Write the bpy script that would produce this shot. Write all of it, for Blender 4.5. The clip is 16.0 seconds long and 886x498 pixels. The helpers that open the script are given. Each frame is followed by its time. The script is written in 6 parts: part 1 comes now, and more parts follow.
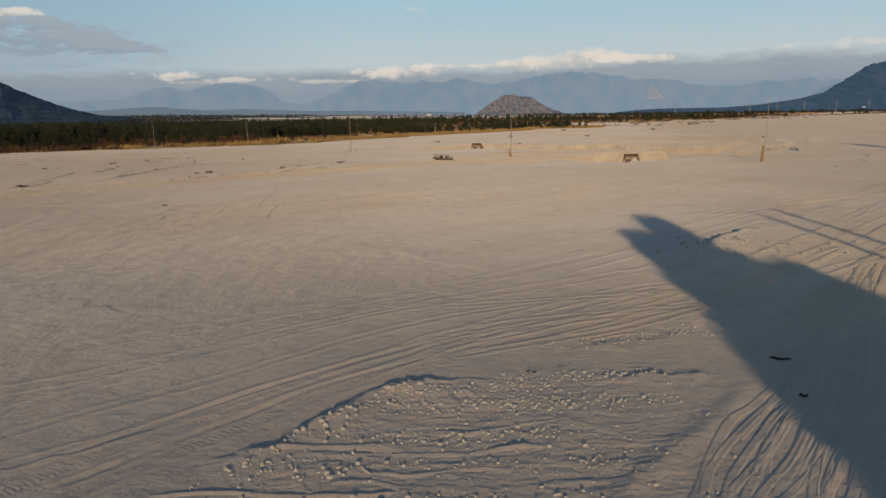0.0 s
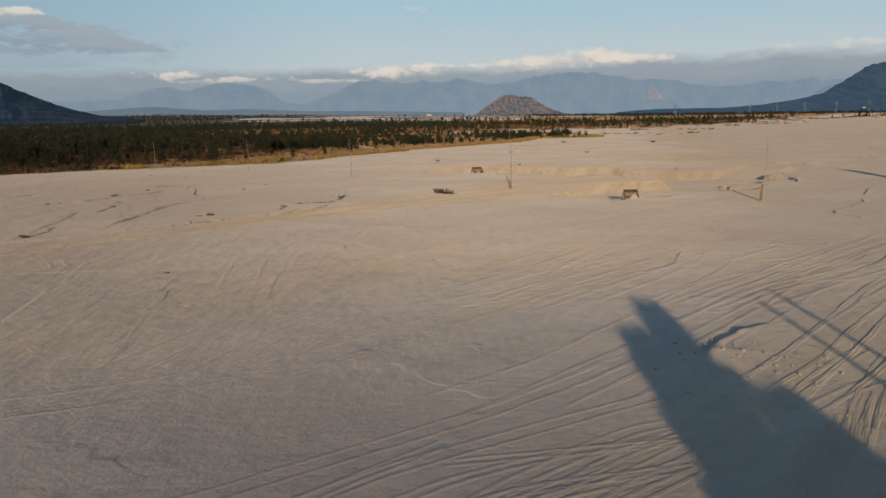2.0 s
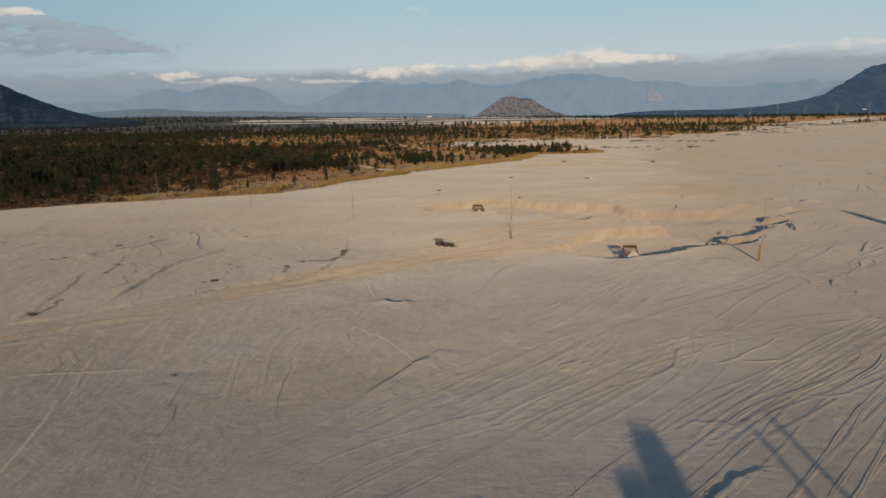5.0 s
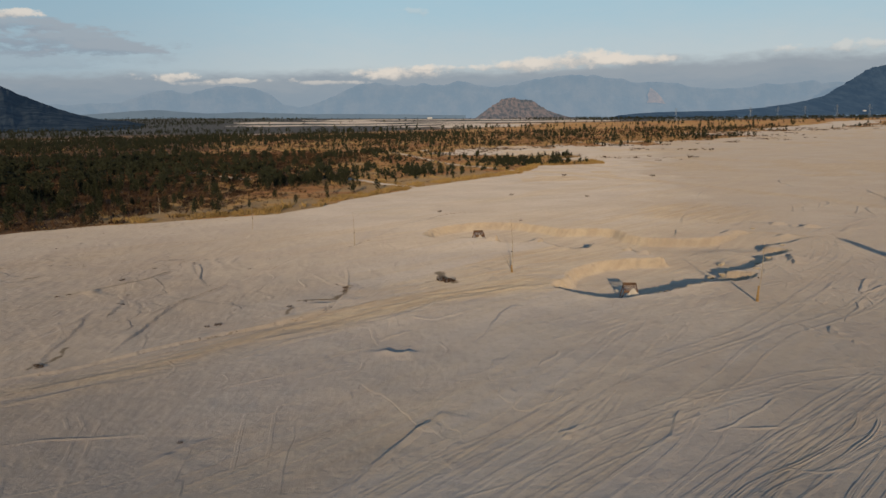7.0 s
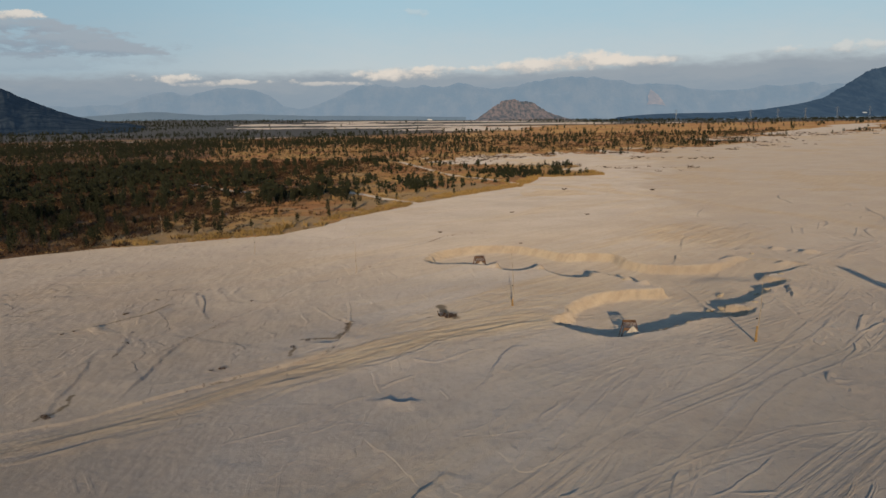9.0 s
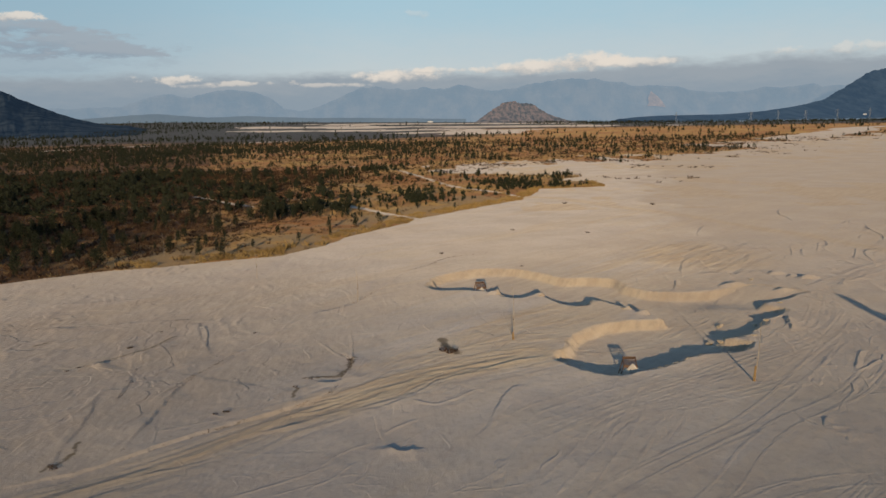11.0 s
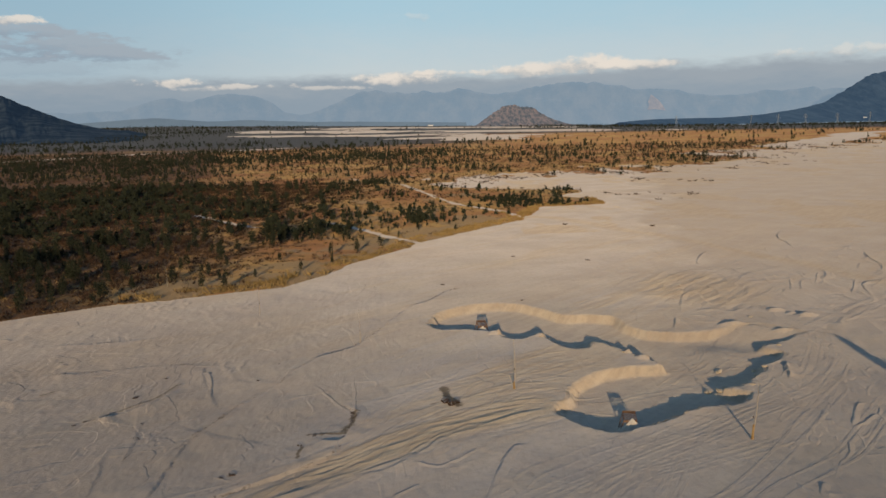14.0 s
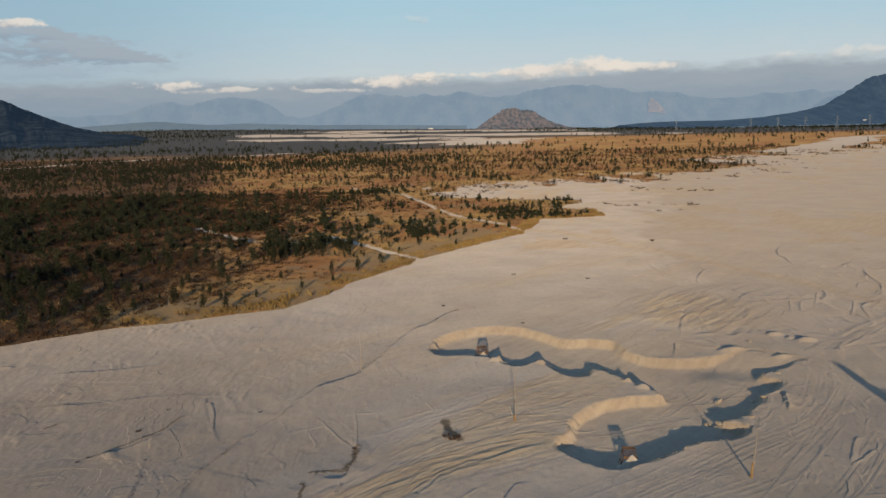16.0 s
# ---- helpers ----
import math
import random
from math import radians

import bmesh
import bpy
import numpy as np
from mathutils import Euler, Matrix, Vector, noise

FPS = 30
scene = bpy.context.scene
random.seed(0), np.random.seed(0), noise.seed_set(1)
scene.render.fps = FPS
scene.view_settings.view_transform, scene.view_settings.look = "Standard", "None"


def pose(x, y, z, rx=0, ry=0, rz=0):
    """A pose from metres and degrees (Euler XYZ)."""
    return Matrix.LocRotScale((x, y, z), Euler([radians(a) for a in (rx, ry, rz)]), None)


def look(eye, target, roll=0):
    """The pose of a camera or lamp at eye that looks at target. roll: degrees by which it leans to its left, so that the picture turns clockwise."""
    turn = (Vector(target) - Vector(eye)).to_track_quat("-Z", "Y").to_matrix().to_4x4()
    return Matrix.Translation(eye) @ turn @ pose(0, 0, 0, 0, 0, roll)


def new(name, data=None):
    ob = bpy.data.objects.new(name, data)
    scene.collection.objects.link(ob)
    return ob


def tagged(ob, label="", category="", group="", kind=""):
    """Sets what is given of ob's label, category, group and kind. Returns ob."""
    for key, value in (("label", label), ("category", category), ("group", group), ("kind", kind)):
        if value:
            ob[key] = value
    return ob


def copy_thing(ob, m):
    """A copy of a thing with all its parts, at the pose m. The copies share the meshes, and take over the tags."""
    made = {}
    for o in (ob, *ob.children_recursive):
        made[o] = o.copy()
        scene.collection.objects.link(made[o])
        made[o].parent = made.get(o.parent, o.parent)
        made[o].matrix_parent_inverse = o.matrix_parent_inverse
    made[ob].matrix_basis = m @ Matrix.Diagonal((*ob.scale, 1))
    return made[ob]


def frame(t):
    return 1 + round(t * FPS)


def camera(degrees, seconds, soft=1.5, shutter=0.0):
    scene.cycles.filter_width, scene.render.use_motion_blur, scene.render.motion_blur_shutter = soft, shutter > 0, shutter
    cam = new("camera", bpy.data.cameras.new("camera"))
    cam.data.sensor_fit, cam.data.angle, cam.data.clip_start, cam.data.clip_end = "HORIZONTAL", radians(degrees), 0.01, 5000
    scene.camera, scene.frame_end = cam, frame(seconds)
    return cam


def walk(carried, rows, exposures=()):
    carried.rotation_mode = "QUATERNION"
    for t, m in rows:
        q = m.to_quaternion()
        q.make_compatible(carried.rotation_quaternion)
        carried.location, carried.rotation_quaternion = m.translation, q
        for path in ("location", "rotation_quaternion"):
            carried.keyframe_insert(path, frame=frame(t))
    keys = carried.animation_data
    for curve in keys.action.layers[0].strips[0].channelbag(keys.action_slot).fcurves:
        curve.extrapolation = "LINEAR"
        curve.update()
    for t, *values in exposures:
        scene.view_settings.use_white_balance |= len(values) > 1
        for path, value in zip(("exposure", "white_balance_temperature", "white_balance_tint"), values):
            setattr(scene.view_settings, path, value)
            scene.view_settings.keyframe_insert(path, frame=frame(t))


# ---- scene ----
# ------------------------------------------------------------ camera and walk
cam = camera(58.0, 16.0, soft=1.5)
# seconds, x, y, z, pitch, lean, heading: a drone that climbs straight up
PATH = [
    (0, 0.136, -0.045, 3.983, -9.063, -1.028, 0.571),
    (1, 0.166, 0.107, 5.741, -9.086, -1.015, 0.574),
    (2, 0.185, 0.213, 7.531, -9.095, -1.006, 0.579),
    (3, 0.194, 0.276, 9.349, -9.091, -1.001, 0.586),
    (4, 0.195, 0.303, 11.189, -9.078, -0.999, 0.593),
    (5, 0.189, 0.298, 13.05, -9.058, -1.002, 0.602),
    (6, 0.178, 0.267, 14.927, -9.031, -1.007, 0.612),
    (7, 0.163, 0.214, 16.816, -8.999, -1.017, 0.623),
    (8, 0.145, 0.146, 18.713, -8.964, -1.031, 0.634),
    (9, 0.127, 0.067, 20.615, -8.924, -1.048, 0.645),
    (10, 0.109, -0.018, 22.519, -8.88, -1.069, 0.657),
    (11, 0.092, -0.103, 24.419, -8.832, -1.094, 0.668),
    (12, 0.079, -0.183, 26.313, -8.778, -1.122, 0.679),
    (13, 0.071, -0.253, 28.197, -8.718, -1.154, 0.69),
    (14, 0.069, -0.308, 30.067, -8.648, -1.19, 0.7),
    (15, 0.075, -0.343, 31.919, -8.568, -1.23, 0.708),
    (16, 0.089, -0.351, 33.749, -8.474, -1.273, 0.716),
]
EXPOSURE = 0.0
walk(cam, [(t, pose(x, y, z, 90 + p, 0, w) @ pose(0, 0, 0, 0, 0, r)) for t, x, y, z, p, r, w in PATH],
     exposures=[(0, EXPOSURE - 0.04), (7, EXPOSURE - 0.05), (12, EXPOSURE + 0.03), (16, EXPOSURE + 0.07)])

# ------------------------------------------------------------ light: low evening sun from behind, sky with a cloud bank
SUN_EL, SUN_AZ = 9.0, 182.7
lamp = bpy.data.lights.new("sun", "SUN")
lamp.energy, lamp.angle, lamp.color = 3.1, radians(0.6), (1.0, 0.775, 0.51)
sun = new("sun", lamp)
_e, _a = radians(SUN_EL), radians(SUN_AZ)
sun.matrix_world = look((math.sin(_a) * math.cos(_e) * 50, math.cos(_a) * math.cos(_e) * 50, math.sin(_e) * 50), (0, 0, 0))

world = bpy.data.worlds.new("evening_sky")
scene.world = world
world.use_nodes = True


class Nodes:
    """Short-hand for building a node tree."""

    def __init__(self, tree):
        self.tree = tree
        tree.nodes.clear()

    def add(self, kind, **inputs):
        n = self.tree.nodes.new(kind)
        for k, v in inputs.items():
            self.put(n, k.replace("_", " "), v)
        return n

    def put(self, n, key, v):
        s = n.inputs[int(key)] if key.isdigit() else n.inputs[key]
        if hasattr(v, "is_output"):
            self.tree.links.new(v, s)
        else:
            s.default_value = v

    def math(self, op, a, b=0.0, c=0.0, clamp=False):
        n = self.tree.nodes.new("ShaderNodeMath")
        n.operation, n.use_clamp = op, clamp
        for i, v in enumerate((a, b, c)):
            self.put(n, str(i), v)
        return n.outputs[0]

    def step(self, v, lo, hi):
        n = self.tree.nodes.new("ShaderNodeMapRange")
        n.interpolation_type = "SMOOTHSTEP"
        for k, q in (("Value", v), ("From Min", lo), ("From Max", hi)):
            self.put(n, k, q)
        return n.outputs[0]

    def mix(self, f, a, b, blend="MIX"):
        n = self.tree.nodes.new("ShaderNodeMix")
        n.data_type, n.blend_type = "RGBA", blend
        self.put(n, "0", f)
        for i, v in ((6, a), (7, b)):
            if isinstance(v, tuple) and len(v) == 3:
                v = (*v, 1.0)
            self.put(n, str(i), v)
        return n.outputs[2]

    def noise(self, vec, scale, detail=4.0, rough=0.55, dist=0.0):
        n = self.tree.nodes.new("ShaderNodeTexNoise")
        for k, q in (("Vector", vec), ("Scale", scale), ("Detail", detail), ("Roughness", rough), ("Distortion", dist)):
            self.put(n, k, q)
        return n.outputs["Fac"]

    def scaled(self, vec, s, loc=(0, 0, 0), rot=(0, 0, 0)):
        n = self.tree.nodes.new("ShaderNodeMapping")
        for k, q in (("Vector", vec), ("Location", loc), ("Rotation", rot), ("Scale", s)):
            self.put(n, k, q)
        return n.outputs[0]


SKY = 0.115


def glow(*rgb):
    return tuple(v / SKY for v in rgb)


VEIL, HIGH, BANK, BANK_LOW = glow(0.55, 0.595, 0.605), glow(0.39, 0.565, 0.645), glow(0.30, 0.342, 0.385), glow(0.240, 0.300, 0.362)
GREY, LIT, UNDER = glow(0.225, 0.285, 0.36), glow(0.76, 0.69, 0.61), glow(0.38, 0.40, 0.415)


def build_sky():
    g = Nodes(world.node_tree)
    sky = g.add("ShaderNodeTexSky")
    sky.sky_type, sky.sun_disc = "NISHITA", False
    sky.sun_elevation, sky.sun_rotation = radians(SUN_EL), radians(SUN_AZ)
    sky.altitude, sky.air_density, sky.dust_density, sky.ozone_density = 50, 1.0, 0.4, 4.0
    way = g.add("ShaderNodeTexCoord").outputs["Generated"]
    sep = g.add("ShaderNodeSeparateXYZ", Vector=way)
    az = g.math("ARCTAN2", sep.outputs[0], sep.outputs[1])
    el = sep.outputs[2]
    flat = g.add("ShaderNodeCombineXYZ", X=az, Y=g.math("MULTIPLY", el, 3.4), Z=0.3).outputs[0]
    puff = g.add("ShaderNodeCombineXYZ", X=az, Y=g.math("MULTIPLY", el, 1.7), Z=1.7).outputs[0]
    rag = g.math("SUBTRACT", g.math("ADD", g.math("MULTIPLY", g.noise(flat, 11.0, 7.0, 0.6), 0.6), g.math("MULTIPLY", g.noise(flat, 42.0, 7.0, 0.62), 0.4)), 0.5)
    curd = g.math("SUBTRACT", g.math("ADD", g.math("MULTIPLY", g.noise(puff, 26.0, 6.0, 0.55), 0.6), g.math("MULTIPLY", g.noise(puff, 75.0, 6.0, 0.6), 0.4)), 0.5)
    # pale veil towards the horizon, the grey bank behind the mountains
    air = g.mix(g.step(g.math("ADD", el, g.math("MULTIPLY", rag, 0.05)), 0.045, 0.16), VEIL, HIGH)
    colour = g.mix(g.math("SUBTRACT", 0.92, g.math("MULTIPLY", g.step(el, 0.15, 0.45), 0.92)), g.mix(1.0, sky.outputs[0], (0.90, 0.99, 1.12), "MULTIPLY"), air)
    colour = g.mix(g.math("MULTIPLY", g.step(az, -0.08, -0.50), 0.55), colour, glow(0.24, 0.37, 0.47))
    top = g.math("ADD", 0.058, g.math("MULTIPLY", g.step(az, 0.02, 0.26), 0.008))
    over = g.math("SUBTRACT", g.math("ADD", el, g.math("MULTIPLY", rag, 0.030)), top)
    bank = g.mix(g.step(g.math("ADD", el, g.math("MULTIPLY", rag, 0.07)), 0.028, 0.062), BANK_LOW, BANK)
    colour = g.mix(g.math("MULTIPLY", g.step(over, 0.010, -0.006), 0.93), colour, bank)

    def cloud(colour, a0, e0, ra, re, cover, kind="puff"):
        """One cloud: lit from the viewer's side, paler on top than below."""
        loose = rag if kind == "grey" else curd
        u = g.math("DIVIDE", g.math("SUBTRACT", az, a0), ra)
        v = g.math("DIVIDE", g.math("SUBTRACT", el, e0), re)
        r = g.math("ADD", g.math("MULTIPLY", u, u), g.math("MULTIPLY", v, v))
        m = g.step(g.math("ADD", g.math("SUBTRACT", 1.0, r), g.math("MULTIPLY", loose, 7.0 if kind == "grey" else (4.2 if re > 0.0074 else 7.0))), 0.0, 0.9)
        up = g.step(g.math("ADD", v, g.math("MULTIPLY", loose, 5.0)), -1.1, 0.35)
        tone = g.mix(up, UNDER, LIT) if kind == "puff" else g.mix(g.math("MULTIPLY", up, 0.35), GREY, VEIL)
        return g.mix(g.math("MULTIPLY", m, cover), colour, tone)

    for spot in ((-0.475, 0.098, 0.135, 0.018, 0.92, "grey"), (-0.405, 0.089, 0.065, 0.010, 0.9, "grey"), (-0.50, 0.112, 0.07, 0.011, 0.85, "grey"), (-0.52, 0.075, 0.22, 0.012, 0.35, "grey"),
                 (-0.495, 0.1235, 0.036, 0.0065, 0.85), (-0.043, 0.132, 0.022, 0.006, 0.22), (0.45, 0.076, 0.10, 0.007, 0.4),
                 (-0.374, 0.0565, 0.013, 0.007, 0.45), (-0.322, 0.0575, 0.024, 0.0060, 0.8), (-0.300, 0.050, 0.03, 0.003, 0.4), (-0.248, 0.0525, 0.050, 0.0036, 0.65), (-0.192, 0.0525, 0.013, 0.0048, 0.8),
                 (-0.150, 0.0500, 0.05, 0.0030, 0.5), (-0.054, 0.0605, 0.066, 0.0095, 0.95), (-0.015, 0.0655, 0.050, 0.0042, 0.6), (0.062, 0.0655, 0.035, 0.0042, 0.6),
                 (0.105, 0.0680, 0.062, 0.0095, 0.92), (0.165, 0.0725, 0.058, 0.0120, 0.95), (0.226, 0.0690, 0.055, 0.0075, 0.85)):
        colour = cloud(colour, *spot)
    back = g.add("ShaderNodeBackground", Color=colour, Strength=SKY)
    g.tree.links.new(back.outputs[0], g.add("ShaderNodeOutputWorld").inputs[0])


build_sky()


# ------------------------------------------------------------ materials
def material(name):
    m = bpy.data.materials.new(name)
    m.use_nodes = True
    g = Nodes(m.node_tree)
    b = g.add("ShaderNodeBsdfPrincipled", Roughness=0.9)
    b.inputs["Specular IOR Level"].default_value = 0.2
    b.inputs["Diffuse Roughness"].default_value = 1.0
    g.tree.links.new(b.outputs[0], g.add("ShaderNodeOutputMaterial").inputs[0])
    where = g.add("ShaderNodeTexCoord").outputs["Object"]
    return m, g, b, where


def attribute(g, name):
    n = g.tree.nodes.new("ShaderNodeAttribute")
    n.attribute_name = name
    return n.outputs["Fac"]


def sand_material():
    m, g, b, w = material("lahar_sand_and_scrub")
    veg, ochre = attribute(g, "scrub"), attribute(g, "ochre")
    # sand: grey volcanic sand, streaked by wind and water, ochre where it is freshly cut
    streak = g.noise(g.scaled(w, (0.075, 0.085, 0.1), rot=(0, 0, 0.5)), 1.0, 6.0, 0.6)
    patch = g.noise(w, 0.045, 5.0, 0.6)
    grain = g.noise(w, 9.0, 5.0, 0.7)
    spots = g.noise(w, 1.3, 4.0, 0.65)
    c = g.mix(g.step(streak, 0.35, 0.68), (0.440, 0.372, 0.314), (0.514, 0.440, 0.368))
    c = g.mix(g.math("MULTIPLY", g.step(patch, 0.5, 0.72), 0.4), c, (0.47, 0.395, 0.295))
    wash = g.noise(g.scaled(g.scaled(w, (1, 1, 1), rot=(0, 0, 0.72)), (0.8, 0.07, 0.1)), 1.0, 6.0, 0.65)
    c = g.mix(g.math("MULTIPLY", ochre, 0.85), c, g.mix(g.step(wash, 0.40, 0.62), (0.425, 0.312, 0.195), (0.545, 0.420, 0.270)))
    # greyer near sand; sides dimmed in colour as sunlight's backscatter falls off
    c = g.mix(g.math("MULTIPLY", attribute(g, "grey_and_dim"), 0.8), c, (0.300, 0.240, 0.186))
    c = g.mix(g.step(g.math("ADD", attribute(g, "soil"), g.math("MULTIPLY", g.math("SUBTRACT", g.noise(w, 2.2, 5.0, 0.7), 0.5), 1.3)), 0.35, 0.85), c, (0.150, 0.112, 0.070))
    c = g.mix(g.math("MULTIPLY", g.step(spots, 0.45, 0.75), 0.30), c, (0.25, 0.22, 0.19))
    c = g.mix(g.math("MULTIPLY", g.step(grain, 0.4, 0.7), 0.16), c, (0.22, 0.195, 0.17))
    # dry scrub ground: straw, rust-brown and dark patches
    big = g.noise(w, 0.016, 6.0, 0.62)
    mid = g.noise(w, 0.11, 6.0, 0.65)
    tuft = g.noise(w, 0.9, 4.0, 0.7)
    v = g.mix(g.step(big, 0.38, 0.62), (0.315, 0.142, 0.052), (0.420, 0.258, 0.088))
    v = g.mix(g.math("MULTIPLY", g.step(mid, 0.46, 0.70), 0.6), v, (0.095, 0.060, 0.025))
    v = g.mix(g.math("MULTIPLY", g.step(tuft, 0.5, 0.75), 0.35), v, (0.060, 0.048, 0.022))
    v = g.mix(g.math("MULTIPLY", g.step(mid, 0.38, 0.25), 0.5), v, (0.36, 0.27, 0.15))
    v = g.mix(g.math("MULTIPLY", g.step(g.math("ADD", attribute(g, "litter"), g.math("SUBTRACT", mid, 0.5)), 0.10, 0.75), 0.85), v, (0.082, 0.040, 0.018))
    # far woods, with the bluish haze of distance mixed into their colour
    v = g.mix(g.math("MULTIPLY", attribute(g, "hazy_woods"), 0.85), v, (0.046, 0.055, 0.058))
    v = g.mix(g.math("MULTIPLY", g.step(g.math("ADD", attribute(g, "pale"), g.math("MULTIPLY", g.math("SUBTRACT", tuft, 0.5), 0.8)), 0.15, 0.75), 0.8), v, (0.285, 0.195, 0.098))
    edge = g.math("ADD", veg, g.math("MULTIPLY", g.math("SUBTRACT", tuft, 0.5), 0.5))
    vegmask = g.step(edge, 0.35, 0.65)
    b.inputs["Base Color"].default_value = (0.4, 0.35, 0.3, 1)
    g.put(b, "Base Color", g.mix(vegmask, c, v))
    crust = g.noise(w, 2.8, 7.0, 0.72)
    h = g.math("ADD", g.math("ADD", g.math("MULTIPLY", grain, 0.020), g.math("MULTIPLY", crust, 0.045)), g.math("MULTIPLY", spots, 0.035))
    # low steps where sheets of sand have dried and washed away
    sheet = g.noise(g.scaled(w, (0.055, 0.024, 0.05), rot=(0, 0, 0.2)), 1.0, 5.0, 0.52, 0.6)
    level = g.math("FRACT", g.math("MULTIPLY", sheet, 9.0))
    lip = g.math("SUBTRACT", g.step(level, 0.0, 0.07), level)
    worn = g.step(g.noise(w, 0.035, 3.0, 0.6), 0.42, 0.58)
    h = g.math("ADD", h, g.math("MULTIPLY", g.math("MULTIPLY", lip, worn), 0.055))
    heave = g.noise(g.scaled(w, (1.0, 0.38, 1)), 0.30, 3.0, 0.6)
    h = g.math("ADD", h, g.math("MULTIPLY", heave, 0.26))
    rip = g.noise(g.scaled(w, (0.9, 3.2, 1), rot=(0, 0, 0.25)), 1.0, 4.0, 0.6)
    h = g.math("ADD", h, g.math("MULTIPLY", rip, 0.010))
    h = g.math("ADD", h, g.math("MULTIPLY", g.math("MULTIPLY", tuft, vegmask), 0.5))
    bump = g.add("ShaderNodeBump", Strength=0.8, Distance=1.0, Height=h)
    g.put(b, "Normal", bump.outputs[0])
    return m


def plain_material(name, dark, light, scale, rough=0.85, metal=0.0, bump=0.0, stretch=(1, 1, 1), per_object=0.0, island=0.0):
    m, g, b, w = material(name)
    n = g.noise(g.scaled(w, stretch), scale, 6.0, 0.62)
    f = g.step(n, 0.3, 0.7)
    c = g.mix(f, dark, light)
    if per_object:
        r = g.add("ShaderNodeObjectInfo").outputs["Random"]
        c = g.mix(g.math("MULTIPLY", r, per_object), c, tuple(v * 0.45 for v in dark))
    if island:
        r = g.add("ShaderNodeNewGeometry").outputs["Random Per Island"]
        c = g.mix(g.math("MULTIPLY", r, island), c, light if per_object else tuple(min(1.0, v * 1.7) for v in light))
    g.put(b, "Base Color", c)
    g.put(b, "Roughness", rough)
    g.put(b, "Metallic", metal)
    if bump:
        g.put(b, "Normal", g.add("ShaderNodeBump", Strength=0.7, Distance=bump, Height=n).outputs[0])
    return m


def range_material(name, dark, light, scale, glow=None, haze_strength=0.0):
    """Far slopes and backdrop ranges; the air's haze is painted in as bluish colour and faint emission."""
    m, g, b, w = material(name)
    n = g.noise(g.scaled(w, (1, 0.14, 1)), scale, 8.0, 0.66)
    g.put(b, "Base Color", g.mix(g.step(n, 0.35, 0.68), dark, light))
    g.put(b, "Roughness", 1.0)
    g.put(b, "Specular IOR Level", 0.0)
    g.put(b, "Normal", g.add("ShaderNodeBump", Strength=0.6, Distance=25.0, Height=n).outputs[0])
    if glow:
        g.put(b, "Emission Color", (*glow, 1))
        g.put(b, "Emission Strength", haze_strength)
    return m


SAND = sand_material()
BAMBOO = plain_material("weathered_bamboo", (0.20, 0.15, 0.10), (0.46, 0.38, 0.27), 6.0, 0.6, stretch=(3, 3, 0.6))
SLEEVE = plain_material("ochre_clay_sleeve", (0.22, 0.13, 0.05), (0.38, 0.25, 0.11), 5.0, bump=0.02)
RUST = plain_material("rusty_steel", (0.10, 0.060, 0.040), (0.22, 0.125, 0.072), 3.0, 0.8, 0.2, bump=0.01)
STONE = plain_material("pumice_stone", (0.24, 0.21, 0.18), (0.42, 0.37, 0.31), 5.0, bump=0.02, island=0.35)
BARK = plain_material("dark_bark", (0.05, 0.035, 0.025), (0.13, 0.095, 0.07), 6.0, bump=0.01)
NEEDLES = plain_material("casuarina_needles", (0.014, 0.017, 0.008), (0.034, 0.037, 0.017), 0.9, per_object=0.5, island=0.35)
GROVE = plain_material("casuarina_needles_far", (0.010, 0.013, 0.007), (0.030, 0.032, 0.016), 0.08, island=0.3)
STRAW = plain_material("dry_straw_grass", (0.170, 0.105, 0.034), (0.34, 0.22, 0.080), 0.15, island=0.4)
BRUSH = plain_material("dry_brown_brush", (0.032, 0.018, 0.010), (0.082, 0.043, 0.020), 0.12, island=0.25)
LOG = plain_material("charred_driftwood", (0.015, 0.012, 0.010), (0.06, 0.045, 0.035), 8.0, bump=0.01)
STEEL = plain_material("galvanised_steel", (0.24, 0.27, 0.30), (0.34, 0.36, 0.38), 1.0, 0.5, 0.6)
PLASTER = plain_material("white_plaster", (0.62, 0.60, 0.57), (0.8, 0.79, 0.77), 0.5)
ROOF = plain_material("grey_sheet_roof", (0.25, 0.26, 0.28), (0.42, 0.43, 0.45), 0.5)
# hills, ranges and scar: haze of the air is put into colour and emission
HILL_DARK = range_material("hazy_wooded_hill", (0.010, 0.020, 0.034), (0.030, 0.046, 0.062), 0.03, (0.15, 0.26, 0.42), 0.19)
HILL_LEFT = range_material("shaded_hazy_hill", (0.004, 0.008, 0.014), (0.034, 0.042, 0.048), 0.035, (0.15, 0.26, 0.42), 0.075)
HILL_ROCK = range_material("hazy_rocky_hill", (0.026, 0.034, 0.036), (0.190, 0.135, 0.112), 0.055, (0.24, 0.30, 0.38), 0.22)
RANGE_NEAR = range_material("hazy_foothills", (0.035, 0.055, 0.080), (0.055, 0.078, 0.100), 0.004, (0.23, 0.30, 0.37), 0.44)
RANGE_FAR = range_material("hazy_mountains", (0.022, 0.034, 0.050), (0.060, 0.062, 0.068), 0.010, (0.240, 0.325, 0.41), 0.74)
SCAR = range_material("hazy_rock_scar", (0.060, 0.062, 0.080), (0.150, 0.120, 0.115), 0.03, (0.30, 0.34, 0.40), 0.66)


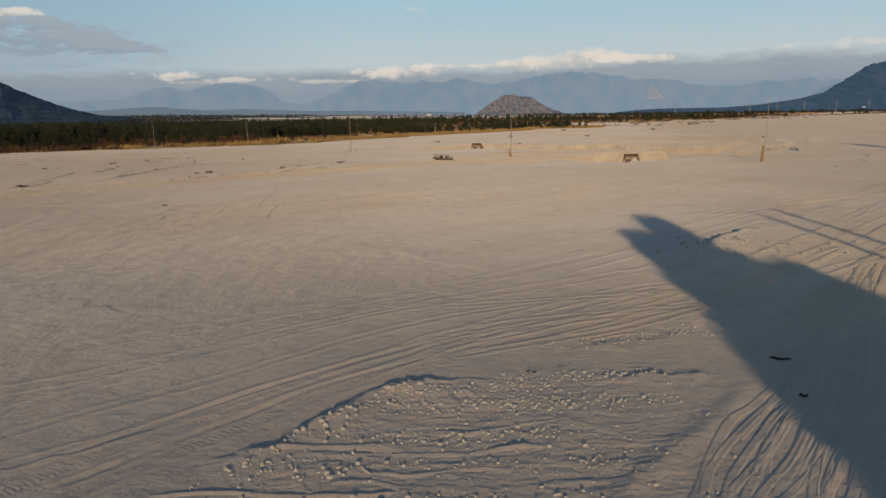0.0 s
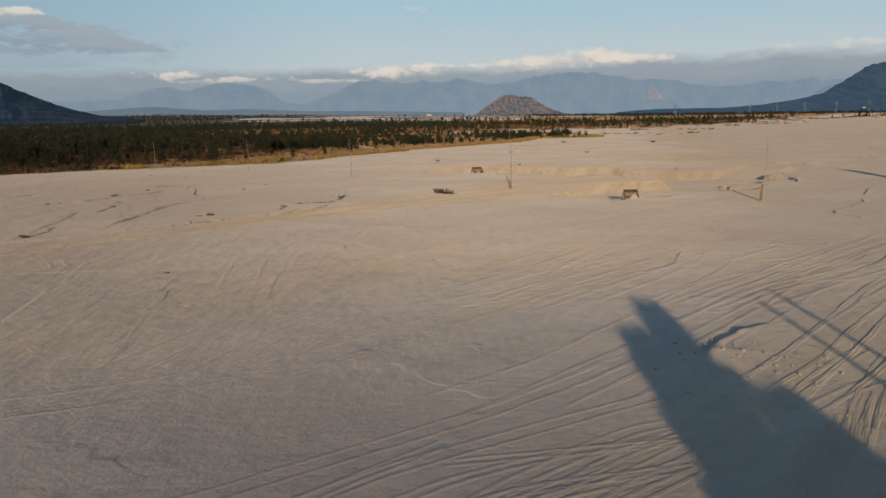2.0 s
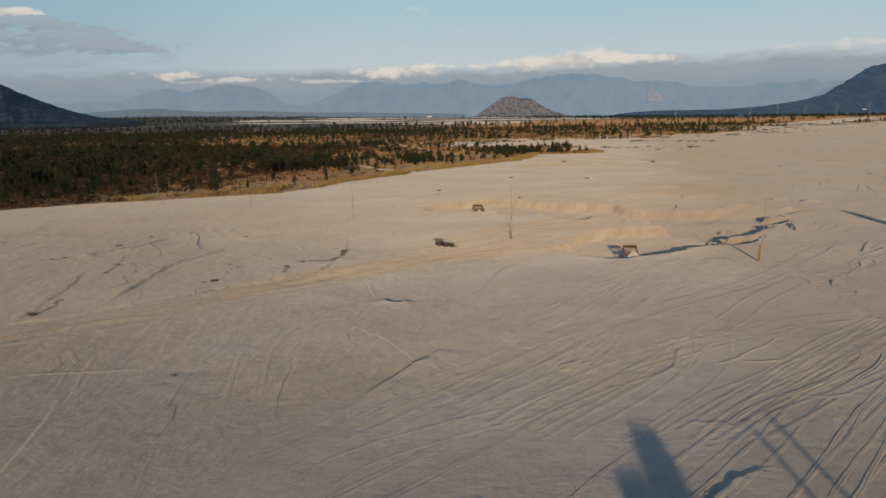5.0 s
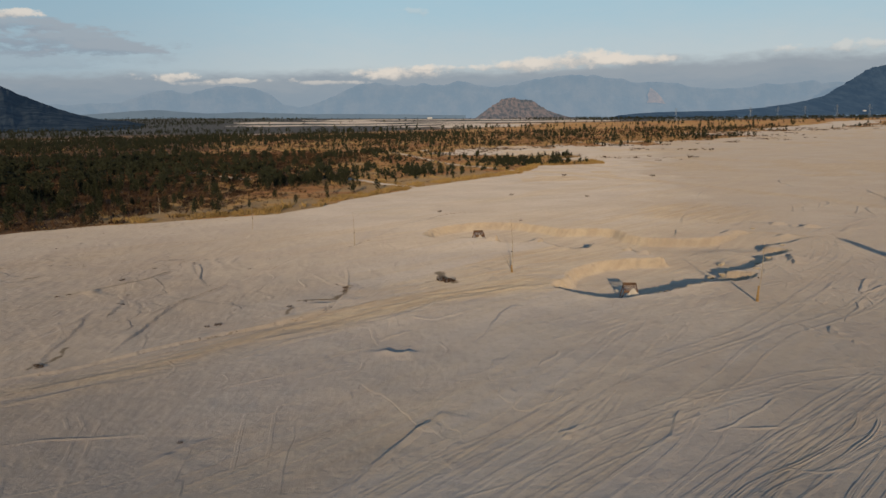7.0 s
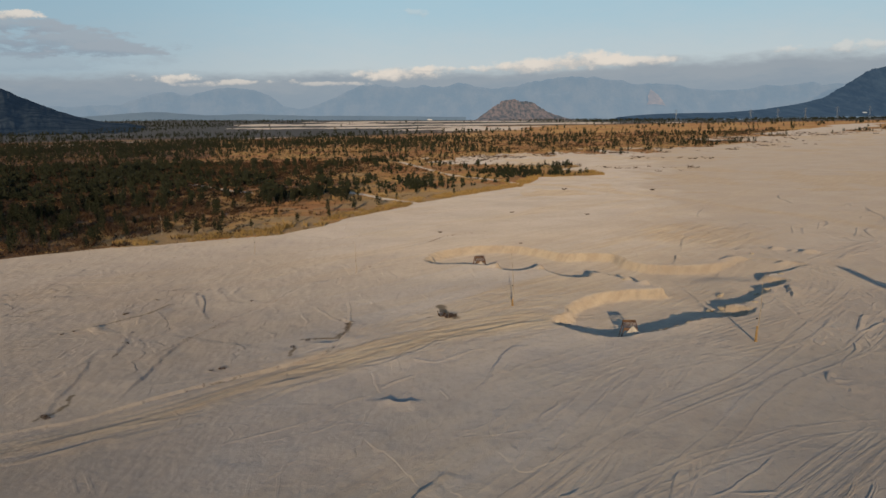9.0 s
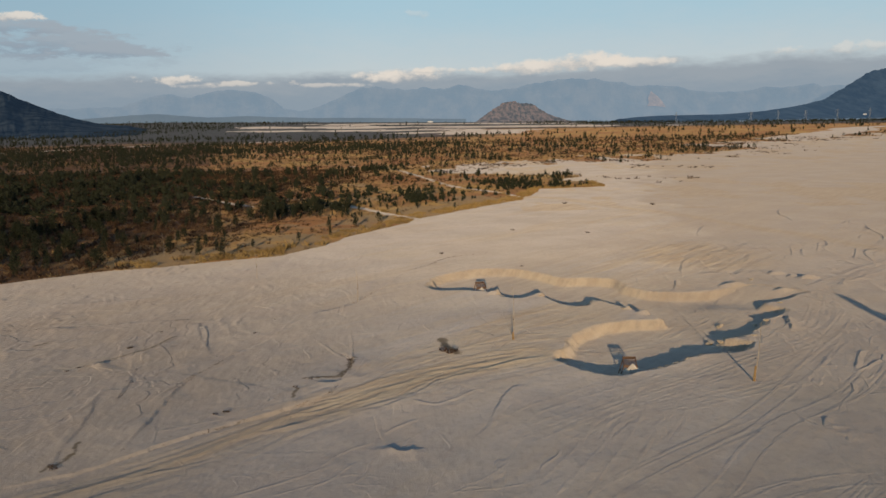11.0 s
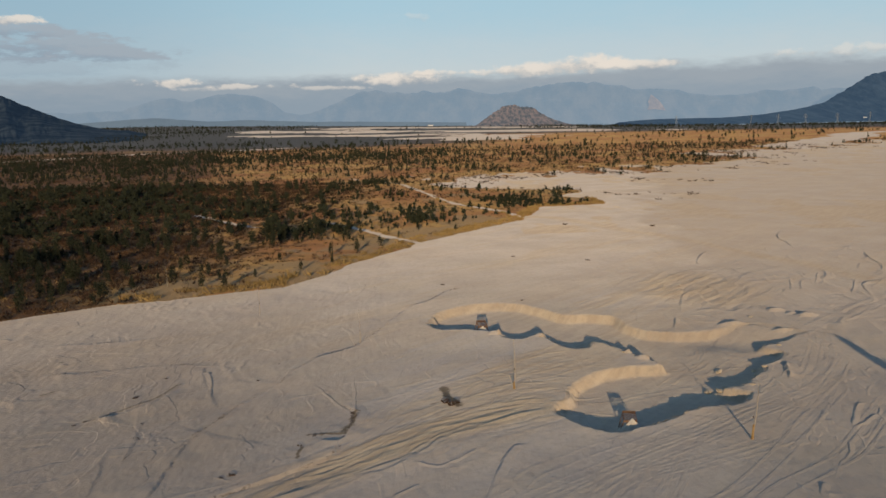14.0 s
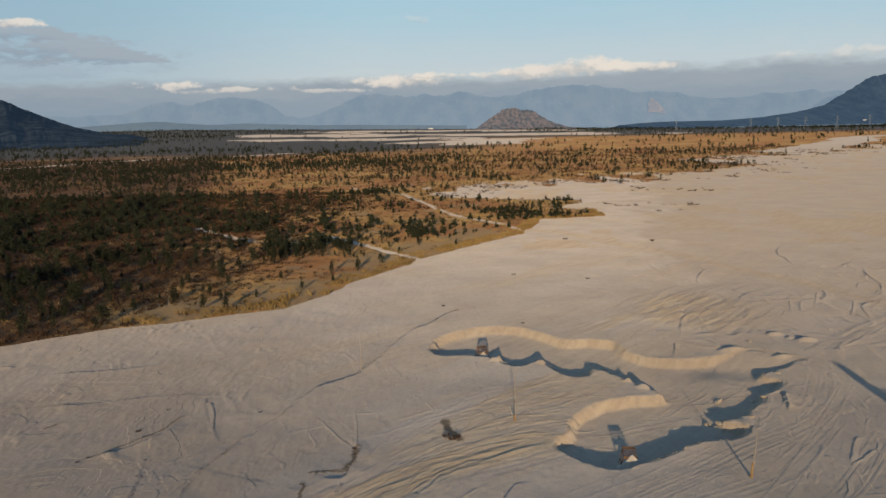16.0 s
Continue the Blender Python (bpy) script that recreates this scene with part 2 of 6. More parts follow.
# ------------------------------------------------------------ small helpers for shapes
def mesh_object(name, verts, faces, mat, parent=None, smooth=False):
    me = bpy.data.meshes.new(name)
    me.from_pydata(verts, [], faces)
    me.materials.append(mat)
    if smooth:
        me.shade_smooth()
    ob = new(name, me)
    if parent is not None:
        ob.parent = parent
    return ob


def part(name, bm, mat, parent, label=""):
    me = bpy.data.meshes.new(name)
    bm.normal_update()
    bm.to_mesh(me)
    bm.free()
    me.materials.append(mat)
    ob = new(name, me)
    ob.parent = parent
    return tagged(ob, label) if label else ob


def tube(bm, pts, radii, sides=7, caps=True):
    """A tapered tube along points."""
    rings = []
    for i, p in enumerate(pts):
        a, b = pts[max(i - 1, 0)], pts[min(i + 1, len(pts) - 1)]
        d = (Vector(b) - Vector(a)).normalized()
        q = d.to_track_quat("Z", "Y")
        rings.append([bm.verts.new(Vector(p) + q @ Vector((radii[i] * math.cos(k * math.tau / sides), radii[i] * math.sin(k * math.tau / sides), 0))) for k in range(sides)])
    for r, s in zip(rings, rings[1:]):
        for k in range(sides):
            bm.faces.new((r[k], r[(k + 1) % sides], s[(k + 1) % sides], s[k]))
    if caps:
        bm.faces.new(rings[0][::-1])
        bm.faces.new(rings[-1])
    return bm


def slab(bm, corners, thick):
    """A plate from four corners with thickness along its normal."""
    c = [Vector(p) for p in corners]
    n = (c[1] - c[0]).cross(c[3] - c[0]).normalized() * thick
    v = [bm.verts.new(p) for p in c] + [bm.verts.new(p + n) for p in c]
    for f in ((3, 2, 1, 0), (4, 5, 6, 7), (0, 1, 5, 4), (1, 2, 6, 5), (2, 3, 7, 6), (3, 0, 4, 7)):
        bm.faces.new([v[i] for i in f])
    return bm


_table = np.random.RandomState(7).rand(256, 256)


def vnoise(x, y, seed=0):
    """Smooth value noise, 0 to 1."""
    x, y = x + seed * 17.31, y + seed * 9.77
    xi, yi = np.floor(x).astype(np.int64), np.floor(y).astype(np.int64)
    u, v = x - xi, y - yi
    u, v = u * u * u * (u * (u * 6 - 15) + 10), v * v * v * (v * (v * 6 - 15) + 10)
    a, b, c, d = xi & 255, (xi + 1) & 255, yi & 255, (yi + 1) & 255
    return (_table[a, c] * (1 - u) + _table[b, c] * u) * (1 - v) + (_table[a, d] * (1 - u) + _table[b, d] * u) * v


def fbm(x, y, octaves=4, seed=0, gain=0.5):
    out, amp, tot = 0.0, 1.0, 0.0
    for k in range(octaves):
        out = out + amp * (vnoise(x * 2 ** k * 0.99, y * 2 ** k * 1.01, seed + k) - 0.5)
        tot += amp
        amp *= gain
    return out / tot


def smooth(v, lo, hi):
    s = np.clip((v - lo) / (hi - lo), 0, 1)
    return s * s * (3 - 2 * s)


_lines = {}


def curve(pts, per=8):
    """A Catmull-Rom line through points."""
    key = (tuple(tuple(q) for q in pts), per)
    if key not in _lines:
        _lines[key] = catmull_rom(pts, per)
    return _lines[key]


def catmull_rom(pts, per):
    p = np.array(pts, float)
    p = np.vstack([2 * p[0] - p[1], p, 2 * p[-1] - p[-2]])
    out = []
    for i in range(1, len(p) - 2):
        for s in np.arange(per) / per:
            a, b, c, d = p[i - 1:i + 3]
            out.append(0.5 * (2 * b + (c - a) * s + (2 * a - 5 * b + 4 * c - d) * s * s + (3 * b - a - 3 * c + d) * s ** 3))
    out.append(p[-2])
    return np.array(out)


def line_distance(line, X, Y):
    """Signed distance to a polyline (left positive) and the share of its length at the nearest point."""
    best, side, along = np.full(X.shape, 1e9), np.ones(X.shape), np.zeros(X.shape)
    n = len(line) - 1
    for i in range(n):
        (ax, ay), (bx, by) = line[i], line[i + 1]
        dx, dy = bx - ax, by - ay
        s = np.clip(((X - ax) * dx + (Y - ay) * dy) / (dx * dx + dy * dy + 1e-9), 0, 1)
        ex, ey = X - ax - s * dx, Y - ay - s * dy
        d = ex * ex + ey * ey
        near = d < best
        best = np.where(near, d, best)
        side = np.where(near, np.sign(dx * (Y - ay) - dy * (X - ax)), side)
        along = np.where(near, (i + s) / n, along)
    return np.sqrt(best) * side, along


def inside(poly, X, Y):
    odd = np.zeros(X.shape, bool)
    for (ax, ay), (bx, by) in zip(poly, poly[1:] + poly[:1]):
        if ay != by:
            odd ^= ((ay > Y) != (by > Y)) & (X < (bx - ax) * (Y - ay) / (by - ay) + ax)
    return odd


# ------------------------------------------------------------ the ground: plan
def plain(y, x=0.0):
    """The plain rises gently away from the take-off point, and far off also towards the left."""
    u = np.maximum(y - 90.0, 0)
    cross = np.clip((y - 1100) / 3400.0, 0, 1) ** 1.5
    return 0.0055 * u * u / (u + 120) + 0.002 * u * u / (u + 2000) + cross * (7 - 0.018 * np.clip(x, -1600, 1800))


SCRUB_EDGE = [(-160, 40), (-86.1, 116.1), (-74.6, 126.4), (-60.5, 137.2), (-52.3, 139.8), (-42.7, 145.6), (-33.1, 150.4), (-26.2, 162.9),
              (-24.1, 173.5), (-11.6, 197.5), (-6.2, 210.0), (8.2, 231.8), (22.4, 252.0), (33.0, 290.5), (56.4, 295.4), (58.5, 317.0),
              (43.2, 329.0), (52.3, 362.1), (26.7, 372.0), (0.2, 386.2), (-8.4, 404.3), (15.6, 434.0), (48.4, 453.5), (68.7, 484.4),
              (164.8, 530.9), (243.9, 756.9), (346.3, 822.2), (516.8, 961.5), (772.5, 1170.4), (900, 1150), (2600, 2400), (5200, 4000), (5200, 6000), (-6000, 6000), (-6000, 40)]
PIT = [(-4.4, 120.2), (-2.7, 127.2), (1.6, 132.1), (6.5, 134.0), (11.3, 133.2), (14.7, 129.2), (17.8, 124.6), (23.2, 124.2), (25.8, 121.7),
       (26.2, 117.5), (28.7, 113.7), (32.6, 112.8), (37.8, 113.7), (42.0, 116.4), (45.8, 117.4), (50.4, 111.9), (49.1, 110.3), (46.1, 107.6), (42.8, 105.8), (41.9, 104.2), (43.8, 102.4),
       (42.6, 99.8), (40.2, 97.5), (38.9, 96.6), (37.9, 93.8), (36.4, 92.8), (34.8, 90.1), (33.0, 88.3), (31.2, 88.0), (33.6, 86.6), (33.1, 85.2), (31, 82.8), (26.9, 81.9), (23.1, 79.1), (19.6, 76.8), (16.5, 75.5), (14.3, 76.0),
       (11.9, 78.8), (10.3, 82.2), (12.3, 86.1), (14.0, 90.5), (17.0, 94.3), (20.9, 96.6), (25.8, 97.4), (23.4, 102.8), (19.9, 108.1),
       (18.2, 105.6), (15.8, 105.3), (14.2, 107.7), (12.0, 112.5), (9.4, 110.7), (7.0, 112.2), (5.4, 115.5), (0.5, 116.4), (-2.5, 116.9)]
PIT_DEPTH = 1.2
# small cut banks: line, height, reach of the high side, side of the high ground (1 left of the line, -1 right)
BANKS = []


def bank(high, reach, side, *line):
    BANKS.append((list(line), high, reach, side))


bank(0.3, 3, -1, (-26.6, 70.6), (-24.8, 81.3), (-21, 92.3), (-18.5, 102.2), (-13.3, 109.6), (-7.9, 129.8), (-4.3, 136.1), (-0.3, 145.7), (7.3, 150.8))
bank(0.32, 2.5, -1, (-39.5, 80.1), (-37.2, 81.8), (-34.3, 85.7), (-32.9, 91))
bank(0.1, 2, -1, (-32.8, 102.5), (-31.2, 95.8), (-28, 88), (-25.5, 82.9))
bank(0.07, 1.2, 1, (-30.7, 67.6), (-31.2, 73), (-32.2, 77.4), (-32.8, 79.9))
bank(0.2, 9, 1, (-34, 50.2), (-30.8, 52.5), (-27.1, 54.5), (-23.4, 58.5), (-19.5, 62.6), (-15.3, 66.1), (-11.6, 70.4), (-10.8, 77.4), (-10.8, 82.1))
bank(0.07, 1.2, 1, (-29.4, 55.3), (-30.4, 58.4), (-31, 63.6), (-32.3, 68.4), (-33.5, 73.1))
bank(0.16, 3, 1, (-25.5, 56.4), (-25.7, 64.3), (-26.1, 72.4), (-25.8, 79.8))
bank(0.25, 1.5, -1, (-14.3, 75.2), (-11.5, 73.8), (-10.7, 78.5), (-10.7, 81.4), (-13.2, 85.6))
bank(0.16, 3, -1, (-11.2, 65), (-6.7, 67.4), (-3.5, 70.9), (-0.4, 75.4), (10.4, 81.3))
bank(0.1, 2, -1, (1.8, 59.1), (3.9, 66.3), (5.5, 71.5), (7.5, 72.9))
bank(0.2, 0.8, -1, (-4.8, 58.9), (-4.2, 57.6), (-2, 58.3))
bank(0.06, 2, -1, (-16.7, 37.2), (-14.8, 39.8), (-14.5, 40.6), (-12.7, 42.5))
bank(0.06, 2.5, -1, (-5.7, 34.4), (-4.5, 37.4), (-3, 40.6), (-1, 44.6), (-0.5, 45.5))
bank(0.07, 0.6, -1, (5.5, 41), (6.2, 41.8), (7.2, 43))
bank(0.06, 1, -1, (10.7, 40.1), (11.7, 41.2), (12.8, 44.1), (13.9, 45.4))
bank(0.3, 1.2, 1, (42.3, 99.4), (40.4, 94.1), (39.2, 90.6))
bank(0.14, 1, 1, (30.4, 62.9), (29.8, 60.8), (30, 59.2), (30.1, 57.6))
bank(0.10, 0.7, -1, (-3.2, 8.1), (-2.5, 9.3), (-1.9, 10.2), (-1.2, 11.3), (-0.4, 11.8), (0.1, 12), (1.5, 12))
bank(0.035, 0.8, -1, (1.9, 12), (3.6, 12.3), (4.7, 12.1))
bank(0.13, 1.6, -1, (6.5, 21.4), (8.7, 25.9), (10.6, 28), (12.4, 28.7))
bank(0.05, 0.6, -1, (1.9, 13.8), (3, 14.2), (4.1, 14.5), (4.9, 14.7))
bank(0.12, 2, -1, (-60, 96), (-48, 97.5), (-40, 100), (-34, 101))
bank(0.12, 2, -1, (-62, 110), (-50, 112), (-40, 116))
bank(0.19, 3, -1, (35.3, 124.6), (38.6, 133.1), (41.6, 141.1), (44.8, 147.6))
bank(0.171, 3.5, -1, (44.8, 146.6), (50.5, 146.2), (57.3, 155.1), (64.1, 161.3), (70.1, 164.3))
bank(0.199, 3.5, -1, (51.7, 166.9), (54.3, 174.5), (58.4, 182.7), (63.6, 185.8))
bank(0.214, 4, -1, (80.4, 187.5), (82.8, 197.3), (84.2, 205.9), (89.6, 217.3), (96.6, 221.6), (102, 222))
bank(0.143, 2, -1, (32, 113.3), (34.6, 122))
bank(0.171, 3.5, -1, (76.5, 172.6), (86.9, 181.2), (93.9, 187.8), (99.8, 193.1), (110.2, 202.5))
bank(0.171, 3, -1, (80.1, 150.5), (84.2, 155.2), (88.1, 163.2), (90.7, 173.9), (96.2, 184.9))
bank(0.162, 3, -1, (71.6, 133.4), (74.3, 142.7), (77.6, 147), (81, 147.4))
bank(0.114, 3, -1, (56.2, 133.7), (60.7, 141.6), (64.2, 150.7), (67.8, 158.2))
bank(0.123, 3.5, -1, (28.7, 142.2), (33.3, 152.3), (38.2, 157), (44.6, 160.5))
bank(0.095, 2, -1, (61.7, 139.4), (65.2, 148.1), (67.7, 149.2))
bank(0.119, 2, -1, (79.8, 155.6), (84.8, 165), (89, 166.2))
bank(0.171, 4, -1, (71.6, 222.4), (79.7, 235.3), (87.4, 240.3))
bank(0.095, 2, -1, (48.4, 134.3), (51.7, 138.1), (52.5, 144.7))
bank(0.143, 5, -1, (117.7, 322), (122, 300), (128, 284), (131, 262))
bank(0.0759, 2, -1, (22.9, 124.4), (29.4, 133.8), (34.5, 139.5))
# ridges left by wheels and water: height, half width, line
RIDGES = []


def ridge(high, wide, *line):
    RIDGES.append((list(line), high, wide))


ridge(0.0605, 0.3, (-4.9, 69.6), (-1, 75.9), (4.1, 78.9), (8.4, 81.3), (10.4, 82.6))
ridge(0.0529, 0.3, (-7.3, 69.7), (-3.4, 77.6), (1.4, 81.6), (7.2, 84.1), (10.7, 85.9))
ridge(0.0529, 0.3, (-9.3, 71.1), (-3.9, 81.9), (2.2, 85.3), (7.6, 88.1), (12.7, 89.9))
ridge(0.0491, 0.3, (-5.3, 76.1), (-1.4, 84.5), (3.6, 92.6), (9.7, 94.6), (18.9, 101), (22.5, 101.5))
ridge(0.0378, 0.262, (-4.9, 88.7), (-0.3, 93.9), (6, 98.5), (12.8, 103.4), (17.8, 104.5))
ridge(0.034, 0.225, (3.8, 97.3), (10, 97), (16.3, 97.9), (20.4, 97.7))
ridge(0.0491, 0.3, (-10.7, 69.9), (-7.2, 79.4), (-2.2, 88.5), (2.4, 91.5), (6.8, 98.4))
ridge(0.0454, 0.262, (-8.2, 70), (-2, 80.2), (5, 84.4), (11, 87.5))
ridge(0.0454, 0.262, (-6, 72.5), (-2.8, 79.2), (2.5, 82.7), (9, 84.6))
ridge(0.0378, 0.225, (-12, 66.5), (-8, 74), (-3, 81), (4, 87), (12, 92))
ridge(0.0378, 0.225, (0, 93), (8, 95.5), (16, 99.6), (21, 100.4))
ridge(0.0265, 0.225, (14.5, 86.7), (18.3, 87.5), (24.7, 90.4), (28.1, 89.2))
ridge(0.0378, 0.188, (24.6, 93.2), (29.3, 98.5), (32.3, 101.6))
ridge(0.0378, 0.188, (25.6, 92.4), (30.3, 97.7), (33.3, 100.8))
ridge(0.0508, 0.45, (44.3, 147.6), (51.4, 157), (58.5, 164.8), (64, 170.3))
ridge(0.0556, 0.45, (18.8, 129), (26.9, 138.1), (35.6, 143.8), (43.2, 155.2), (49.8, 162.7))
ridge(0.0462, 0.375, (21, 126), (29, 136), (38, 146), (47, 158))
ridge(0.0416, 0.375, (42.2, 128.2), (50, 132.2), (54.8, 133.8), (60.4, 141.6))
ridge(0.037, 0.375, (44, 131), (52, 135), (59, 143))
ridge(0.06, 0.525, (69.9, 179.6), (80, 185.7), (95.7, 200), (114.9, 211.3))
ridge(0.0462, 0.45, (73, 176), (84, 184), (98, 196), (114, 206))
ridge(0.06, 0.525, (91.7, 270.9), (94.5, 248.7), (100, 235.2), (105.9, 228.5))
ridge(0.0556, 0.45, (46, 149.5), (54, 159), (61, 166), (70, 174), (80, 182))
ridge(0.0693, 0.375, (56.2, 114.9), (61.1, 120.8), (72.2, 130.5), (84, 142))
ridge(0.06, 0.375, (58.6, 120.9), (67, 129), (75.2, 136.1), (90, 148))
ridge(0.06, 0.28, (-13.5, 67.3), (-10.2, 69.1), (-6.9, 73.0), (-3.5, 76.6), (-0.1, 80.5), (4.5, 83.8), (10.5, 85.4))
ridge(0.06, 0.28, (-9.1, 68.4), (-6.2, 70.9), (-3.5, 75.0), (-0.7, 78.4), (4.3, 80.3), (10.4, 84.0))
ridge(0.06, 0.28, (-9.8, 84.6), (-6.2, 87.3), (-3.1, 90.2), (0.2, 92.2), (7.1, 98.9), (13.1, 103.8))
ridge(0.06, 0.28, (6.9, 87.6), (9.6, 88.5), (12.8, 89.3))
ridge(0.06, 0.28, (-0.1, 85.0), (4.8, 88.7), (8.1, 89.6), (13.0, 90.4))
ridge(0.06, 0.28, (1.7, 99.2), (7.3, 100.8), (12.9, 105.3))
ridge(0.06, 0.28, (-16.0, 65.1), (-11.9, 66.7), (-8.3, 70.3), (-4.4, 75.8), (-0.1, 81.4), (6.1, 84.7), (11.0, 86.4))
ridge(0.06, 0.28, (-11.4, 66.6), (-8.1, 69.0), (-4.5, 73.6), (-1.6, 78.1), (2.9, 81.7), (10.1, 84.5))
_r = random.Random(33)
for _pts, _h, _w in list(RIDGES):
    for _k in range(3):
        _o, _v, _t, _c = _r.uniform(-1.6, 1.6) * (1 + _pts[0][1] / 120), _r.uniform(-2, 2), _r.uniform(-0.10, 0.10), _pts[len(_pts) // 2]
        _f = _r.uniform(0.45, 1.0)
        RIDGES.append(([(_c[0] + _o + _f * ((x - _c[0]) * math.cos(_t) - (y - _c[1]) * math.sin(_t)), _c[1] + _v + _f * ((x - _c[0]) * math.sin(_t) + (y - _c[1]) * math.cos(_t))) for x, y in _pts], _h * _r.uniform(0.4, 0.95), _w * _r.uniform(0.6, 1.2)))
# wheel tracks: gauge (0: one broad tyre), depth, line
TRACKS = []


def track(gauge, deep, *line):
    TRACKS.append((list(line), gauge, deep))


track(1.6, 0.03, (-11, 21.3), (-8.9, 24.4), (-6.5, 30.3), (-0.3, 38.3), (3.2, 41.6))
track(1.6, 0.035, (-13, 20.6), (-9.4, 22.2), (-6.3, 24.7), (-4.2, 29.5), (-0.2, 32.9), (5, 36))
track(1.7, 0.035, (-6, 23), (-0.2, 30), (5.5, 37), (12.3, 42.3))
track(1.7, 0.045, (0.1, 21), (3.7, 24.4), (7.7, 29.7), (15, 37.5), (26.9, 48.8))
track(1.7, 0.05, (2.4, 20.9), (6.7, 25.7), (11.6, 31.6), (16.3, 37.4), (23.5, 42.9))
track(1.7, 0.06, (8.1, 20.7), (12.3, 25.5), (19.2, 34.4), (26, 42))
track(1.7, 0.06, (9.3, 20.7), (12.5, 24.1), (16.1, 28.7), (24, 38))
track(0, 0.013, (-5.6, 7.6), (-4.9, 8.3), (-4.2, 9.4), (-3.7, 10), (-2.7, 11.3), (-1.7, 12.3), (0, 14), (2.5, 16.2), (5.5, 18.3), (9, 21))
track(0, 0.013, (-5, 7.2), (-4.4, 7.9), (-3.9, 8.5), (-3.4, 9.2), (-2.5, 10.4), (-1.6, 11.6), (0, 13), (2.3, 15), (5.6, 16.8), (10, 19))
track(0.5, 0.02, (-8, 11), (-4.9, 13.2), (-1.5, 16.5), (3, 19.5), (7, 22))
track(0.6, 0.02, (-7, 14), (-3, 17), (2, 21), (6, 25))
track(0.6, 0.034, (2.8, 7.5), (4, 9.8), (5, 11), (8, 15.6), (12.6, 22.7), (16, 27))
track(0.7, 0.034, (3.4, 7.5), (4.7, 9.8), (6.8, 12.6), (9.5, 15.9), (14, 21.5))
track(0.5, 0.034, (4, 7.5), (4.8, 9), (6.3, 11), (10, 15.5), (15, 20))
track(0.8, 0.034, (5.2, 7.5), (7, 10.2), (9.4, 13), (13.5, 18))
track(0.45, 0.03, (3.77, 7.87), (4.71, 9.33), (5.63, 11.08), (7.14, 14.67), (9.41, 19.72))
track(0.4, 0.03, (4.28, 8.22), (5.40, 10.13), (6.54, 12.19), (8.31, 15.55), (11.03, 20.70))
track(0.42, 0.03, (3.75, 8.44), (5.07, 10.60), (5.82, 12.22), (6.64, 14.40), (7.35, 16.32))
track(0.3, 0.025, (3.82, 9.36), (4.62, 10.46), (5.43, 11.83))
track(0.44, 0.03, (4.27, 7.85), (5.29, 9.31), (6.38, 11.05), (7.71, 13.27))
track(0.3, 0.03, (7.84, 14.05), (9.62, 17.76), (11.86, 21.23))
track(0.3, 0.03, (7.80, 15.25), (9.00, 17.81), (10.09, 19.66))
track(0.4, 0.02, (8.95, 20.31), (11.14, 22.99), (13.65, 25.55))
track(0.4, 0.02, (9.12, 19.74), (10.91, 21.32), (12.54, 22.49))
track(0.45, 0.02, (-0.04, 14.50), (2.12, 16.67), (4.29, 18.62), (5.52, 19.26))
track(0.4, 0.02, (-0.03, 13.44), (2.31, 14.96), (5.45, 17.64), (7.16, 19.38))
track(0.3, 0.016, (2.75, 16.26), (4.37, 17.72), (5.70, 18.51))
track(0.3, 0.02, (-1.31, 12.15), (-0.03, 13.69), (1.56, 15.32), (3.62, 16.76))
track(1.7, 0.035, (-0.5, 38.4), (1.2, 41.0), (4.2, 45.3), (6.4, 50.9), (8.5, 54.6), (10.8, 58.9), (13.1, 63.9))
track(1.7, 0.04, (-0.5, 36.2), (2.0, 39.8), (5.0, 43.6), (7.3, 46.6), (9.8, 49.7), (11.4, 51.4), (15.5, 55.1), (20.3, 59.3), (25.0, 63.1))
track(1.7, 0.035, (-0.5, 35.1), (2.8, 38.9), (5.3, 42.0), (8.8, 47.4), (11.3, 52.9), (13.8, 57.8), (16.5, 63.7))
track(1.7, 0.04, (1.6, 32.2), (3.2, 34.3), (6.0, 38.2), (9.1, 41.4), (12.3, 43.6), (16.0, 46.2), (19.7, 48.2), (22.5, 50.1), (26.3, 51.4), (28.9, 51.6))
track(1.7, 0.03, (3.0, 32.2), (5.6, 35.3), (7.9, 37.9), (10.6, 41.1), (12.7, 43.5), (15.2, 46.9), (18.9, 51.7), (22.7, 57.3), (27.1, 61.9))
track(1.6, 0.03, (4.4, 32.2), (6.1, 34.3), (8.3, 36.7), (10.1, 38.9), (11.7, 41.3), (12.7, 43.3), (13.7, 46.3))
track(1.7, 0.035, (9.3, 32.0), (11.4, 34.8), (13.4, 36.9), (16.0, 38.9), (19.0, 42.0), (22.5, 45.6), (28.5, 50.9))
track(1.7, 0.035, (10.3, 32.0), (12.5, 34.4), (15.5, 37.6), (18.2, 40.6), (22.3, 44.0), (27.9, 49.9))
track(1.5, 0.04, (11.1, 32.0), (13.6, 34.7), (16.4, 37.8), (19.4, 41.0), (23.2, 45.0), (27.6, 49.2))
track(1.0, 0.11, (11.5, 32.0), (14.6, 35.2), (17.8, 37.4), (20.6, 39.8), (22.4, 41.6), (23.5, 43.4), (23.8, 45.3), (23.4, 46.4))
track(1.6, 0.035, (12.3, 31.9), (15.0, 34.3), (17.7, 36.8), (21.0, 39.4), (22.6, 40.0))
track(1.2, 0.04, (17.3, 31.8), (18.8, 33.9), (20.5, 35.9))
track(1.3, 0.02, (5.4, 38.4), (7.1, 42.0), (8.8, 45.1), (10.1, 48.0))
track(1.7, 0.035, (-10.1, 37.6), (-10.6, 40.7), (-11.4, 45.6))
